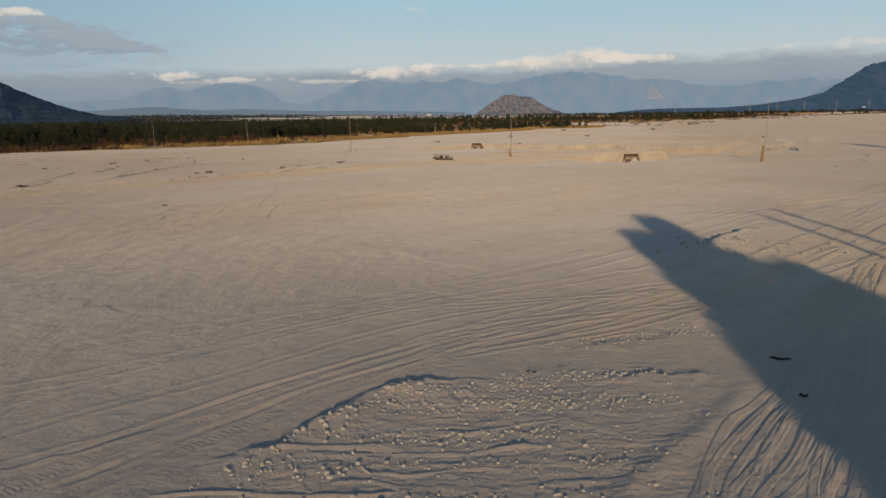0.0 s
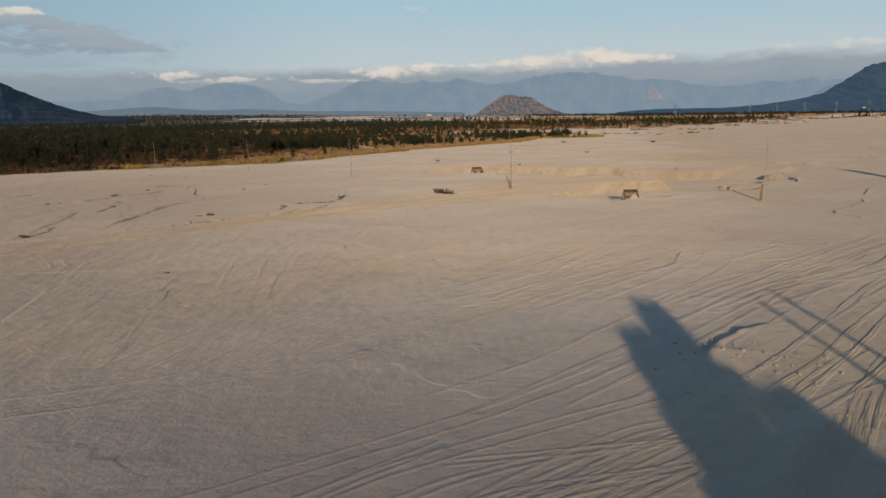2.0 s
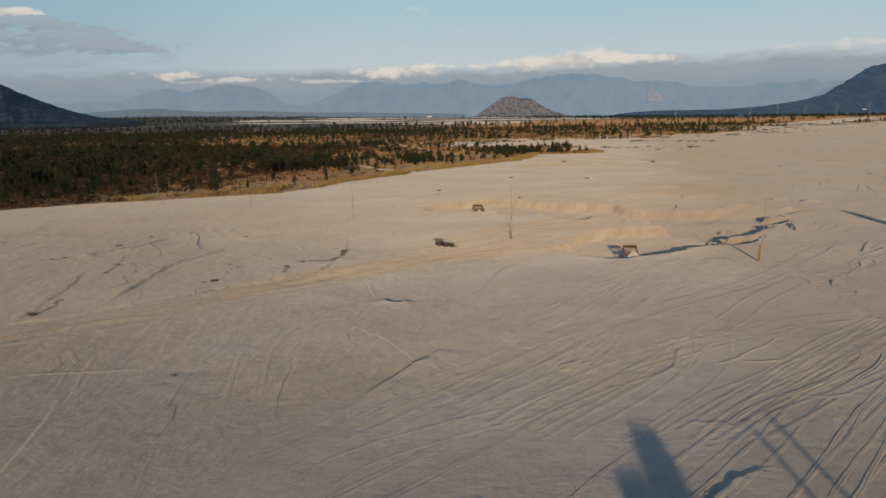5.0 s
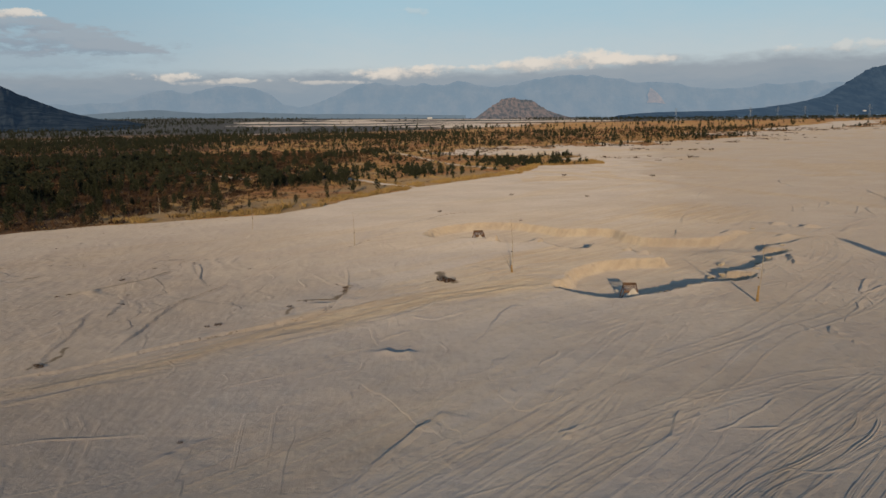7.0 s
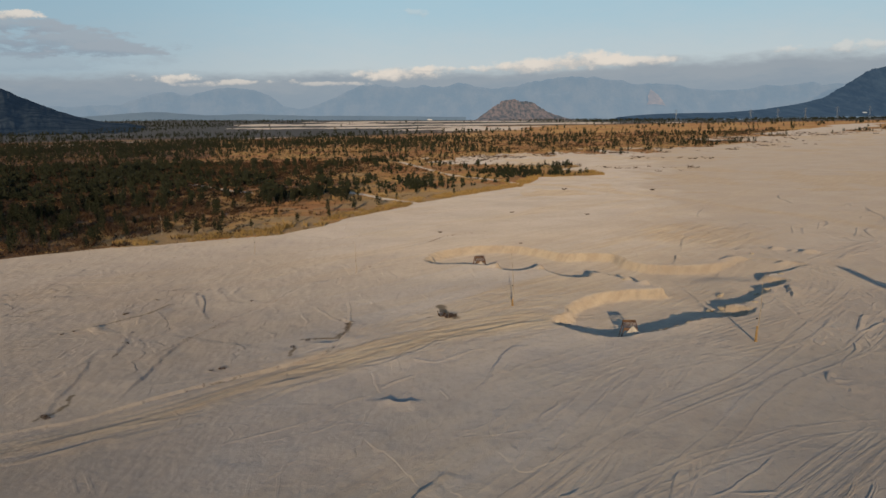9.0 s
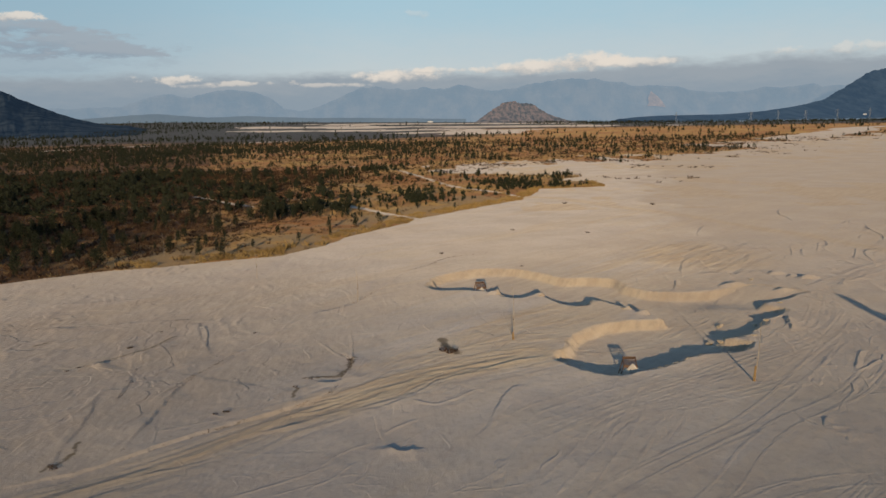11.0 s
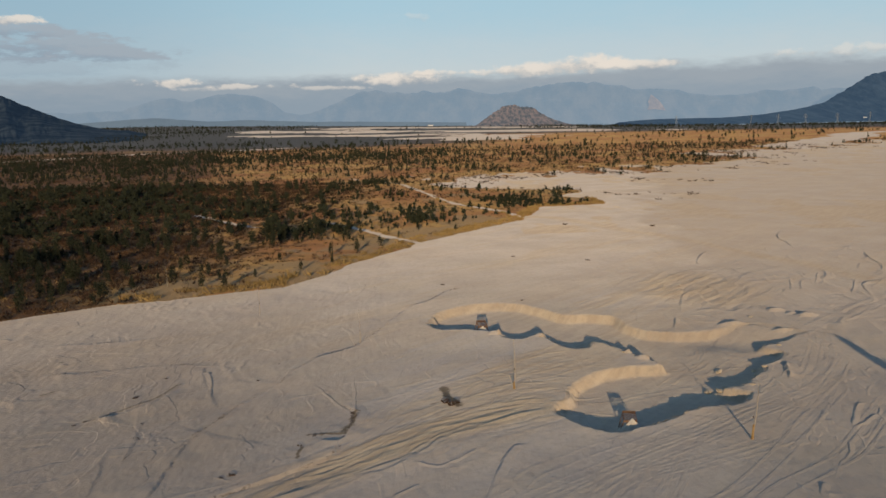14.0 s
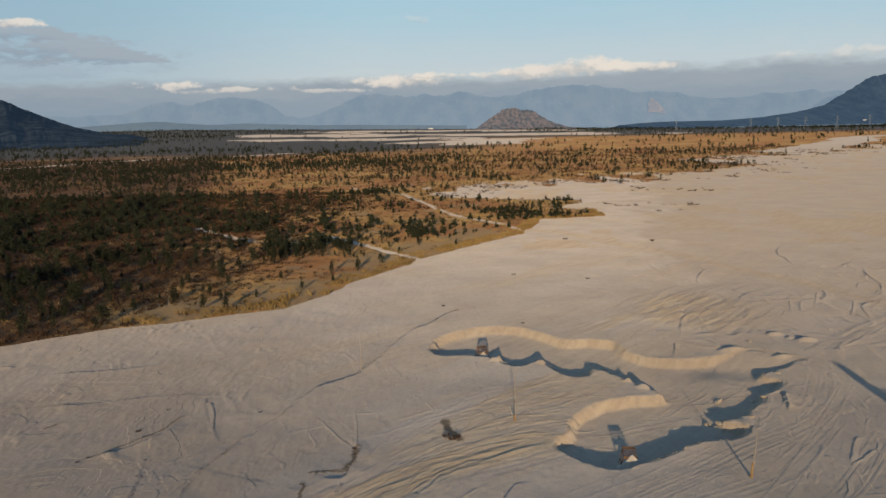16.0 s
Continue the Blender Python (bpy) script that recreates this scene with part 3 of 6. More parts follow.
track(1.7, 0.03, (-13.4, 33.0), (-11.7, 35.8), (-9.8, 37.8), (-8.0, 40.1), (-5.9, 42.4), (-0.5, 48.9))
track(1.7, 0.04, (-4.7, 32.4), (-3.2, 34.7), (-0.4, 38.6))
track(1.7, 0.03, (-3.8, 32.4), (-2.2, 34.7), (-0.4, 37.1))
track(0.9, 0.04, (-19.5, 39.1), (-20.0, 40.8), (-20.6, 43.0), (-20.9, 44.7))
track(0.8, 0.04, (-22.6, 45.4), (-21.3, 43.3))
track(0.6, 0.04, (-24.3, 50.0), (-24.8, 51.5))
track(1.6, 0.03, (-20.5, 34.3), (-18.5, 35.2), (-16.2, 37.1), (-14.3, 39.4), (-12.5, 42.5))
track(1.7, 0.045, (30.3, 70.9), (33.3, 74.6), (37.4, 79.4), (41.7, 84.8), (43.4, 86.8))
track(1.0, 0.05, (52.0, 110.7), (47.1, 100.9), (42.6, 92.7), (39.8, 90.5))
track(1.0, 0.05, (52.5, 109.6), (48.9, 100.8), (45.7, 94.9), (41.6, 90.5))
track(1.0, 0.045, (51.1, 110.7), (46.9, 101.9), (42.7, 94.3))
track(1.8, 0.04, (20.0, 71.7), (24.1, 75.0), (28.7, 78.6), (33.4, 82.0), (38.5, 85.6), (44.1, 90.3), (51.1, 101.6))
track(1.7, 0.04, (21.9, 71.2), (26.4, 75.4), (31.3, 79.7), (36.4, 83.1), (41.8, 87.5), (51.2, 100.7))
track(1.7, 0.045, (36.6, 70.7), (39.4, 73.9), (43.5, 79.2), (47.2, 83.9))
track(1.5, 0.035, (22.3, 72.6), (24.2, 76.1), (26.9, 78.7))
track(2.0, 0.08, (50.6, 112.5), (56.4, 118.0), (62.7, 124.1), (69.1, 129.7), (74.8, 135.5))
track(2.0, 0.08, (56.0, 115.0), (62.7, 122.0), (71.4, 129.1))
track(0.34, 0.03, (-6.34, 10.82), (-5.06, 12.52), (-3.35, 14.89), (-1.1, 17.13), (-0.06, 18.22))
track(0.3, 0.03, (-5.85, 9.93), (-4.82, 11.06), (-3.51, 12.3), (-1.95, 14.22), (-0.05, 16.03), (2.68, 17.49), (5.14, 18.21))
track(0.32, 0.035, (-5.3, 8.95), (-4.03, 10.06), (-2.51, 11.84), (-0.87, 13.61), (-0.04, 14.7), (2.27, 15.93), (5.46, 16.68))
track(0.3, 0.03, (-0.04, 14.11), (2.2, 15.42), (4.72, 16.47), (5.47, 16.95))
track(0.3, 0.035, (-0.03, 13.22), (3.22, 14.92), (5.62, 16.67))
track(0.3, 0.03, (-0.06, 17.06), (3.14, 17.68), (5.56, 18.11))
track(0.26, 0.05, (2.88, 7.92), (3.28, 8.75), (4.13, 9.95), (4.77, 10.78))
track(0.26, 0.05, (3.18, 7.91), (3.93, 8.89), (4.89, 10.33))
track(0.28, 0.05, (3.47, 7.9), (4.39, 9.04), (5.69, 11.21), (7.04, 14.29), (8.75, 18.84))
track(0.28, 0.05, (3.82, 7.89), (4.97, 9.54), (6.31, 11.98), (8.16, 15.51), (11.3, 20.89))
track(0.28, 0.05, (4.17, 7.88), (5.25, 9.53), (6.71, 11.69))
track(1.7, 0.04, (5.1, 63.3), (6.6, 65.9), (9.4, 68.3), (13.1, 71.2), (17.3, 74.0), (21.4, 77.5), (26.7, 81.2))
track(1.7, 0.035, (5.5, 59.5), (8.6, 62.0), (12.0, 64.8), (15.7, 67.7), (19.7, 71.0), (24.6, 74.5), (30.4, 78.8), (37.4, 84.5), (45.2, 91.6))
track(1.7, 0.03, (8.2, 59.4), (11.1, 62.5), (14.8, 66.2), (18.1, 69.0), (22.5, 72.3), (27.1, 75.2))
track(1.7, 0.03, (11.5, 59.3), (13.5, 62.4), (16.6, 65.2), (19.4, 66.3), (24.1, 68.7), (29.0, 71.3), (32.8, 73.7))
track(1.2, 0.025, (10.9, 59.3), (11.9, 62.4), (13.6, 67.8), (14.8, 71.2))
track(1.4, 0.04, (16.2, 59.1), (18.6, 63.6), (21.3, 69.5), (23.3, 73.4), (24.3, 75.3))
track(1.7, 0.05, (20.1, 59.0), (23.9, 62.6), (28.4, 67.9), (33.0, 73.7), (38.6, 81.5), (42.5, 87.3))
track(1.7, 0.04, (23.8, 58.9), (27.3, 62.5), (31.7, 65.8), (35.9, 69.1), (39.7, 73.4), (44.1, 79.0))
track(1.3, 0.03, (12.6, 59.2), (15.2, 64.6), (17.0, 69.0), (19.1, 74.3))
track(1.5, 0.025, (14.1, 59.7), (16.0, 62.9), (18.1, 65.1), (22.4, 67.5))
# a second pass beside each of the vehicle tracks, fainter
_r = random.Random(21)
for _pts, _g, _d in [t for t in TRACKS if t[1] > 1.1][::2]:
    _o, _t, _c = _r.uniform(-2.2, 2.2), _r.uniform(-0.03, 0.03), _pts[len(_pts) // 2]
    TRACKS.append(([(_c[0] + (x - _c[0]) * math.cos(_t) - (y - _c[1]) * math.sin(_t) + _o, _c[1] + (x - _c[0]) * math.sin(_t) + (y - _c[1]) * math.cos(_t)) for x, y in _pts], _g, _d * _r.uniform(0.3, 0.6)))
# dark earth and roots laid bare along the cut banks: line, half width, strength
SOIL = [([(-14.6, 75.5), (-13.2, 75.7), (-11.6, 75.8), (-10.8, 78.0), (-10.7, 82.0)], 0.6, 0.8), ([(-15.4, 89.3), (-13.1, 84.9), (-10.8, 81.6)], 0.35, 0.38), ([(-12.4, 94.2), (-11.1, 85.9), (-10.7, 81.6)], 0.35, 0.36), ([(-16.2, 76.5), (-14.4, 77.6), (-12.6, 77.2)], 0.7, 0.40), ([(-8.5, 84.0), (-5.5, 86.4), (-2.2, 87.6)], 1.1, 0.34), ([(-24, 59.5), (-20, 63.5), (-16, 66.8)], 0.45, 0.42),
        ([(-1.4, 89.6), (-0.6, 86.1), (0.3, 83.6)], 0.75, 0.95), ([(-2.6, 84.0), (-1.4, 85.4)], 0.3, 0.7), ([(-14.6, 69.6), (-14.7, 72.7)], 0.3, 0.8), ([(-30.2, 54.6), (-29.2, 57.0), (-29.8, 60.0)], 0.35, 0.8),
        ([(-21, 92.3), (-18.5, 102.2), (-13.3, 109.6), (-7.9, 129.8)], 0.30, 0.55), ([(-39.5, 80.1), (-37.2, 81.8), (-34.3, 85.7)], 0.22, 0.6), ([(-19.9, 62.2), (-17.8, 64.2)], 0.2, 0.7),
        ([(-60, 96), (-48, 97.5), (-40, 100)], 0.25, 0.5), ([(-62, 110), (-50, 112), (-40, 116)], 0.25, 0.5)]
# heaps of spoil: x, y, half length, half width, turn, height
MOUNDS = [(41.6, 116.9, 2.6, 0.8, 0.15, 0.55), (51.4, 125.0, 1.5, 1.0, 0.2, 0.50), (53.0, 122.8, 0.9, 0.6, 0.0, 0.25), (54.9, 121.2, 1.8, 1.0, 0.1, 0.55), (40.8, 126.4, 1.6, 0.7, 0.1, 0.25),
          (31.2, 89.0, 1.9, 0.8, 0.2, 0.35), (47.5, 113.0, 2.0, 0.9, 0.3, 0.4),
          (7.4, 113.9, 2.3, 0.9, -0.1, 0.85), (13.3, 112.3, 1.9, 0.8, -0.15, 0.75), (23.5, 103.3, 0.9, 0.7, -0.3, 0.5), (24.5, 100.3, 1.1, 0.6, -0.5, 0.5)]
# low crisp edges where water has cut the sand: height, share of dark earth, line
LIPS = []


def lip(high, earth, *line):
    LIPS.append((list(line), high, earth))


lip(0.1, 0.7, (-39.1, 77.4), (-38.3, 80.9), (-36.7, 83.9), (-35.0, 86.1), (-34.0, 88.9), (-33.5, 92.0), (-32.1, 93.5))
lip(0.09, 0.55, (-27.5, 68.4), (-27.2, 72.2), (-26.1, 76.4), (-24.8, 81.1), (-23.9, 86.0), (-22.4, 89.8), (-21.1, 92.4), (-20.6, 99.2), (-18.5, 103.6))
lip(0.06, 0.8, (-48.7, 88.7), (-47.7, 90.5), (-47.1, 91.7))
lip(0.05, 0.4, (-52.0, 95.2), (-49.3, 99.8), (-45.6, 105.4), (-40.6, 106.4))
lip(0.06, 0.35, (-33.1, 66.2), (-33.1, 69.8), (-33.6, 73.1))
lip(0.05, 0.75, (-62.5, 116.5), (-60.8, 117.4))
lip(0.05, 0.7, (-55.4, 120.4), (-54.0, 121.0))
lip(0.05, 0.75, (-55.4, 107.7), (-54.6, 108.6))
lip(0.05, 0.75, (-52.9, 102.1), (-52.2, 102.7))
lip(0.06, 0.75, (-37.1, 112.8), (-36.2, 113.7))
lip(0.05, 0.6, (-36.8, 103.1), (-36.0, 103.8))
lip(0.05, 0.75, (-52.7, 126.4), (-52.2, 129.9))
lip(0.05, 0.7, (-54.9, 127.2), (-54.1, 127.7))
lip(0.05, 0.7, (-44.8, 125.4), (-43.4, 125.7))
lip(0.05, 0.8, (-40.3, 141.4), (-39.6, 142.1))
lip(0.05, 0.7, (-25.8, 127.0), (-24.9, 127.7))
lip(0.05, 0.7, (-34.3, 123.1), (-33.6, 123.6))
lip(0.05, 0.6, (-45.5, 96.2), (-44.5, 96.8))
lip(0.05, 0.6, (-39.1, 77.4), (-38.5, 77.9))
lip(0.06, 0.7, (-14.6, 75.5), (-13.9, 75.9))
lip(0.06, 0.45, (-30.4, 94.0), (-31.2, 97.5), (-29.4, 92.8), (-27.9, 87.1))
lip(0.06, 0.15, (-15.6, 38.0), (-14.7, 39.9), (-13.7, 41.3), (-12.7, 42.6))
lip(0.07, 0.12, (-5.8, 33.9), (-4.4, 36.8), (-3.1, 39.9), (-0.5, 45.8))
lip(0.05, 0.35, (-29.0, 49.4), (-26.4, 51.4), (-23.6, 53.4), (-20.4, 55.0), (-17.3, 57.8))
lip(0.04, 0.3, (-27.8, 47.3), (-25.0, 50.0), (-22.6, 52.6), (-20.9, 54.3))
lip(0.04, 0.15, (-24.4, 41.2), (-22.4, 41.9), (-19.6, 42.1), (-17.0, 42.6))
lip(0.03, 0.1, (-15.2, 50.3), (-12.1, 52.5), (-8.8, 55.5))
lip(0.07, 0.1, (-16.0, 61.6), (-13.1, 63.9), (-9.6, 66.5), (-6.4, 68.2), (-4.4, 70.7), (-2.5, 73.8), (-0.5, 76.3), (2.2, 78.1), (4.4, 78.9))
lip(0.04, 0.2, (-11.3, 63.9), (-9.5, 65.8), (-7.1, 67.8))
lip(0.035, 0.1, (-3.1, 68.6), (-1.6, 68.0), (-0.4, 69.0), (1.0, 71.0))
lip(0.04, 0.1, (-5.8, 61.0), (-4.9, 62.4), (-3.3, 64.2))
lip(0.035, 0.3, (-14.6, 75.5), (-13.2, 75.7), (-12.0, 76.0), (-11.0, 76.2))
lip(0.035, 0.3, (-16.4, 90.9), (-15.4, 89.3), (-13.1, 84.9), (-10.8, 81.6))
lip(0.035, 0.3, (-12.4, 94.2), (-11.1, 85.9), (-10.7, 81.6))
lip(0.03, 0.3, (-13.2, 74.3), (-12.9, 76.6), (-12.7, 78.5))
lip(0.03, 0.3, (-13.1, 74.9), (-12.4, 77.2))
lip(0.04, 0.3, (-13.5, 90.0), (-12.0, 87.5), (-11.0, 84.8))
lip(0.04, 0.5, (-14.5, 69.5), (-14.6, 71.6), (-14.7, 72.7))
lip(0.05, 0.6, (-17.1, 68.7), (-16.8, 69.6), (-16.1, 69.1))
lip(0.1, 0.1, (52.3, 168.2), (53.4, 172.6), (57.7, 181.8), (62.2, 186.5))
lip(0.11, 0.1, (80.7, 187.8), (82.8, 197.2), (82.9, 201.3), (86.0, 209.7), (91.6, 218.4), (96.9, 222.7))
lip(0.14, 0.1, (35.4, 124.9), (37.0, 127.3), (38.7, 133.4), (40.8, 138.0), (42.6, 140.9))
lip(0.1, 0.1, (32.1, 113.9), (34.7, 121.8))
lip(0.09, 0.1, (51.1, 144.3), (55.0, 150.8), (60.1, 159.0), (65.4, 162.5))
lip(0.09, 0.1, (86.7, 171.7), (91.5, 179.3), (92.0, 184.5), (96.9, 191.3), (99.8, 192.8))
lip(0.11, 0.1, (80.7, 151.7), (85.3, 157.6), (88.9, 164.0), (89.6, 168.3), (91.7, 175.9), (95.3, 184.0))
lip(0.1, 0.1, (71.6, 134.2), (73.2, 140.0), (74.5, 143.1), (77.3, 146.2))
lip(0.07, 0.1, (54.8, 133.8), (56.6, 135.5), (60.5, 141.3), (64.1, 149.8))
lip(0.07, 0.1, (60.8, 137.1), (65.1, 147.4))
lip(0.07, 0.1, (66.8, 145.0), (72.3, 156.4))
lip(0.07, 0.1, (69.2, 136.3), (75.2, 147.5))
lip(0.07, 0.2, (28.5, 142.2), (37.8, 147.8), (46.4, 156.6), (54.7, 165.1), (64.2, 171.3))
lip(0.07, 0.2, (26.9, 134.0), (32.4, 138.8), (40.9, 147.5), (47.7, 153.9))
lip(0.06, 0.15, (30.0, 138.0), (37.8, 143.4), (43.9, 149.5))
lip(0.06, 0.1, (48.1, 152.7), (52.4, 158.0))
lip(0.06, 0.1, (79.0, 171.1), (88.6, 181.4), (102.2, 198.6), (112.1, 205.8))
lip(0.05, 0.1, (49.6, 144.5), (49.0, 138.2), (49.1, 134.3))
lip(0.05, 0.1, (49.2, 132.4), (55.5, 136.6), (59.6, 139.3))
lip(0.05, 0.1, (72.0, 224.0), (80.4, 236.4), (89.7, 240.7), (99.3, 245.2))
lip(0.05, 0.1, (88.7, 256.9), (95.4, 249.0), (101.2, 238.7), (105.4, 229.4))
lip(0.05, 0.1, (28.5, 142.2), (32.7, 150.7), (36.5, 156.4))
lip(0.06, 0.1, (53.4, 146.3), (53.0, 143.0), (50.1, 138.1))
lip(0.05, 0.1, (50.0, 127.0), (57.2, 130.8), (61.6, 129.5))
lip(0.08, 0.1, (39.5, 76.0), (41.2, 79.3), (43.6, 82.8))
lip(0.05, 0.1, (39.5, 75.7), (41.7, 77.5), (43.5, 79.2))
lip(0.05, 0.1, (42.4, 93.5), (43.3, 94.7), (44.3, 96.7))
lip(0.06, 0.1, (40.1, 127.1), (41.5, 125.6))
lip(0.05, 0.1, (42.6, 129.1), (47.7, 130.2), (51.3, 129.9), (56.3, 134.2))
lip(0.05, 0.1, (5.8, 41.8), (6.1, 42.0), (6.7, 42.3), (7.2, 43.0))
lip(0.035, 0.1, (11.5, 40.4), (12.2, 42.3), (13.3, 44.9))
lip(0.03, 0.1, (13.9, 41.7), (15.0, 42.2), (18.6, 45.5), (19.6, 46.7))
lip(0.03, 0.1, (15.3, 42.1), (16.5, 42.0), (18.0, 42.1))
lip(0.03, 0.1, (15.4, 37.2), (17.5, 36.6), (19.0, 36.9))
lip(0.11, 0.1, (1.8, 60.1), (2.8, 62.8), (3.8, 66.9), (4.5, 69.5), (5.8, 72.3), (7.0, 73.0))
lip(0.09, 0.1, (29.3, 60.0), (29.7, 61.3), (30.4, 62.9), (31.0, 63.4))
lip(0.05, 0.1, (32.5, 64.6), (33.6, 66.7), (36.1, 69.6), (37.2, 72.4))
lip(0.06, 0.1, (39.9, 76.6), (42.8, 82.2))
lip(0.04, 0.05, (-1.1, 68.1), (0.5, 69.7), (1.9, 71.7))
lip(0.05, 0.1, (-3.5, 68.8), (-1.7, 67.8), (-0.4, 69.0))
lip(0.05, 0.05, (-5.6, 59.9), (-6.3, 62.0), (-6.8, 65.3))
lip(0.1, 0.1, (-17.5, 61.3), (-13.2, 63.3), (-8.9, 66.6), (-5.1, 69.5), (-3.1, 72.8), (-1.0, 76.1), (2.7, 77.9), (7.3, 81.0), (10.2, 83.1))
lip(0.05, 0.6, (-19.9, 63.3), (-19.2, 64.0), (-18.6, 64.6))
lip(0.05, 0.8, (-8.8, 75.6), (-8.5, 76.6))
lip(0.04, 0.5, (-11.8, 66.1), (-11.2, 67.2), (-10.6, 68.5))
lip(0.04, 0.15, (-0.57, 9.17), (-0.09, 9.2), (0.57, 9.3), (1.24, 9.4))
lip(0.03, 0.15, (-0.82, 8.73), (-0.38, 8.64), (0.17, 8.7), (0.7, 8.72))
lip(0.03, 0.1, (-0.23, 9.53), (0.42, 9.81), (0.96, 10.02), (1.64, 10.24))
lip(0.04, 0.15, (-2.14, 9.35), (-1.68, 9.37), (-1.09, 9.39), (-0.82, 9.4))
lip(0.03, 0.1, (-1.26, 8.33), (-0.8, 8.45), (-0.37, 8.27))
lip(0.03, 0.1, (0.2, 11.43), (0.5, 11.07), (0.88, 10.89))
lip(0.025, 0.1, (-3.29, 8.16), (-2.7, 8.18), (-1.81, 8.13), (-0.94, 8.12), (-0.36, 8.2))
lip(0.05, 0.1, (6.57, 21.47), (7.32, 22.81), (8.41, 25.06), (9.4, 26.59), (10.85, 28.28), (11.94, 28.81), (12.7, 28.71))
lip(0.03, 0.5, (6.23, 21.21), (6.71, 21.46), (7.03, 21.43))
lip(0.03, 0.5, (7.94, 22.75), (8.4, 22.84), (8.9, 22.66))
lip(0.02, 0.1, (2.72, 14.18), (3.37, 14.48), (4.18, 14.58), (4.8, 14.63))
# many faint ones beside the traced ones: number, middle and spread of the patch, heading, height, share of earth
_r = random.Random(77)
for _n, _cx, _cy, _sx, _sy, _way, _h, _e in ((60, 74, 150, 34, 46, 0.75, 0.05, 0.1), (46, 42, 143, 17, 20, 0.72, 0.05, 0.12), (44, -24, 84, 22, 26, 1.05, 0.035, 0.25), (30, -48, 112, 26, 14, 0.5, 0.04, 0.4),
                                             (30, 24, 96, 12, 9, 0.5, 0.03, 0.05), (26, -8, 56, 16, 12, 0.75, 0.025, 0.1), (30, 44, 84, 12, 16, 0.9, 0.03, 0.05), (26, 14, 168, 30, 24, 0.6, 0.05, 0.1), (24, 2, 92, 8, 9, 0.7, 0.04, 0.1)):
    for _k in range(_n):
        _x, _y, _a, _l = _cx + _sx * _r.uniform(-1, 1), _cy + _sy * _r.uniform(-1, 1), _way + _r.gauss(0, 0.28), _cy * _r.uniform(0.02, 0.07)
        _line = []
        for _j in range(5):
            _line.append((_x, _y))
            _a += _r.gauss(0, 0.33)
            _x, _y = _x + _l * 0.4 * math.cos(_a), _y + _l * 0.4 * math.sin(_a)
        lip(_h * _r.uniform(0.4, 1.1), _e * _r.random(), *_line)
CHANNEL = [(-40, 44), (-29.3, 49.8), (-22.0, 54.9), (-14.7, 63.7), (-9.8, 69.0), (-1.0, 76.5), (9, 82.8)]
PATHS = [[(22.9, 257.4), (16.0, 281.5), (0.0, 311.8), (-15.8, 375.1), (-29.5, 419.8), (-58.6, 462.2)],
         [(-38.1, 253.2), (-24.9, 230.8), (-9.0, 205.8)], [(-91.1, 283.1), (-66.6, 250.9), (-51.8, 240.2)]]
# pale river beds far off: line, half width
BEDS = [([(-700, 620), (-560, 730), (-483, 794), (-461, 816), (-438, 851), (-421, 904), (-381, 986), (-334, 1011), (-281, 1054), (-230, 1120)], 20),
        ([(-450, 2150), (-150, 2050), (60, 1800), (70, 1450)], 150), ([(-520, 2900), (-22, 2600), (250, 2300)], 330),
        ([(-400, 3700), (300, 3700)], 420), ([(350, 840), (560, 1130), (750, 1400), (1500, 1700)], 45)]


def local(X, Y, line, reach):
    lo, hi = line.min(0) - reach, line.max(0) + reach
    return np.nonzero((X > lo[0]) & (X < hi[0]) & (Y > lo[1]) & (Y < hi[1]))[0]


def contour_lips(x, y, sx, sy, turns, seed, high, reach):
    """Low crisp steps that wind along the level lines of a noise, broken into pieces."""
    def field(a, b):
        return turns * fbm(a / sx, b / sy, 3, seed, 0.45) + 0.05 * fbm(a / 1.3, b / 1.3, 2, seed + 5)
    n = field(x, y)
    gx, gy = (field(x + 0.2, y) - n) / 0.2, (field(x, y + 0.2) - n) / 0.2
    d = (n - np.floor(n)) / np.maximum(np.hypot(gx, gy), 0.02)
    gate = smooth(vnoise(x / 11 + np.floor(n) * 3.7, y / 11, seed + 7), 0.45, 0.72)
    return high * gate * smooth(d, 0.0, np.clip(0.0016 * y, 0.05, 0.3)) * np.exp(-d / reach)


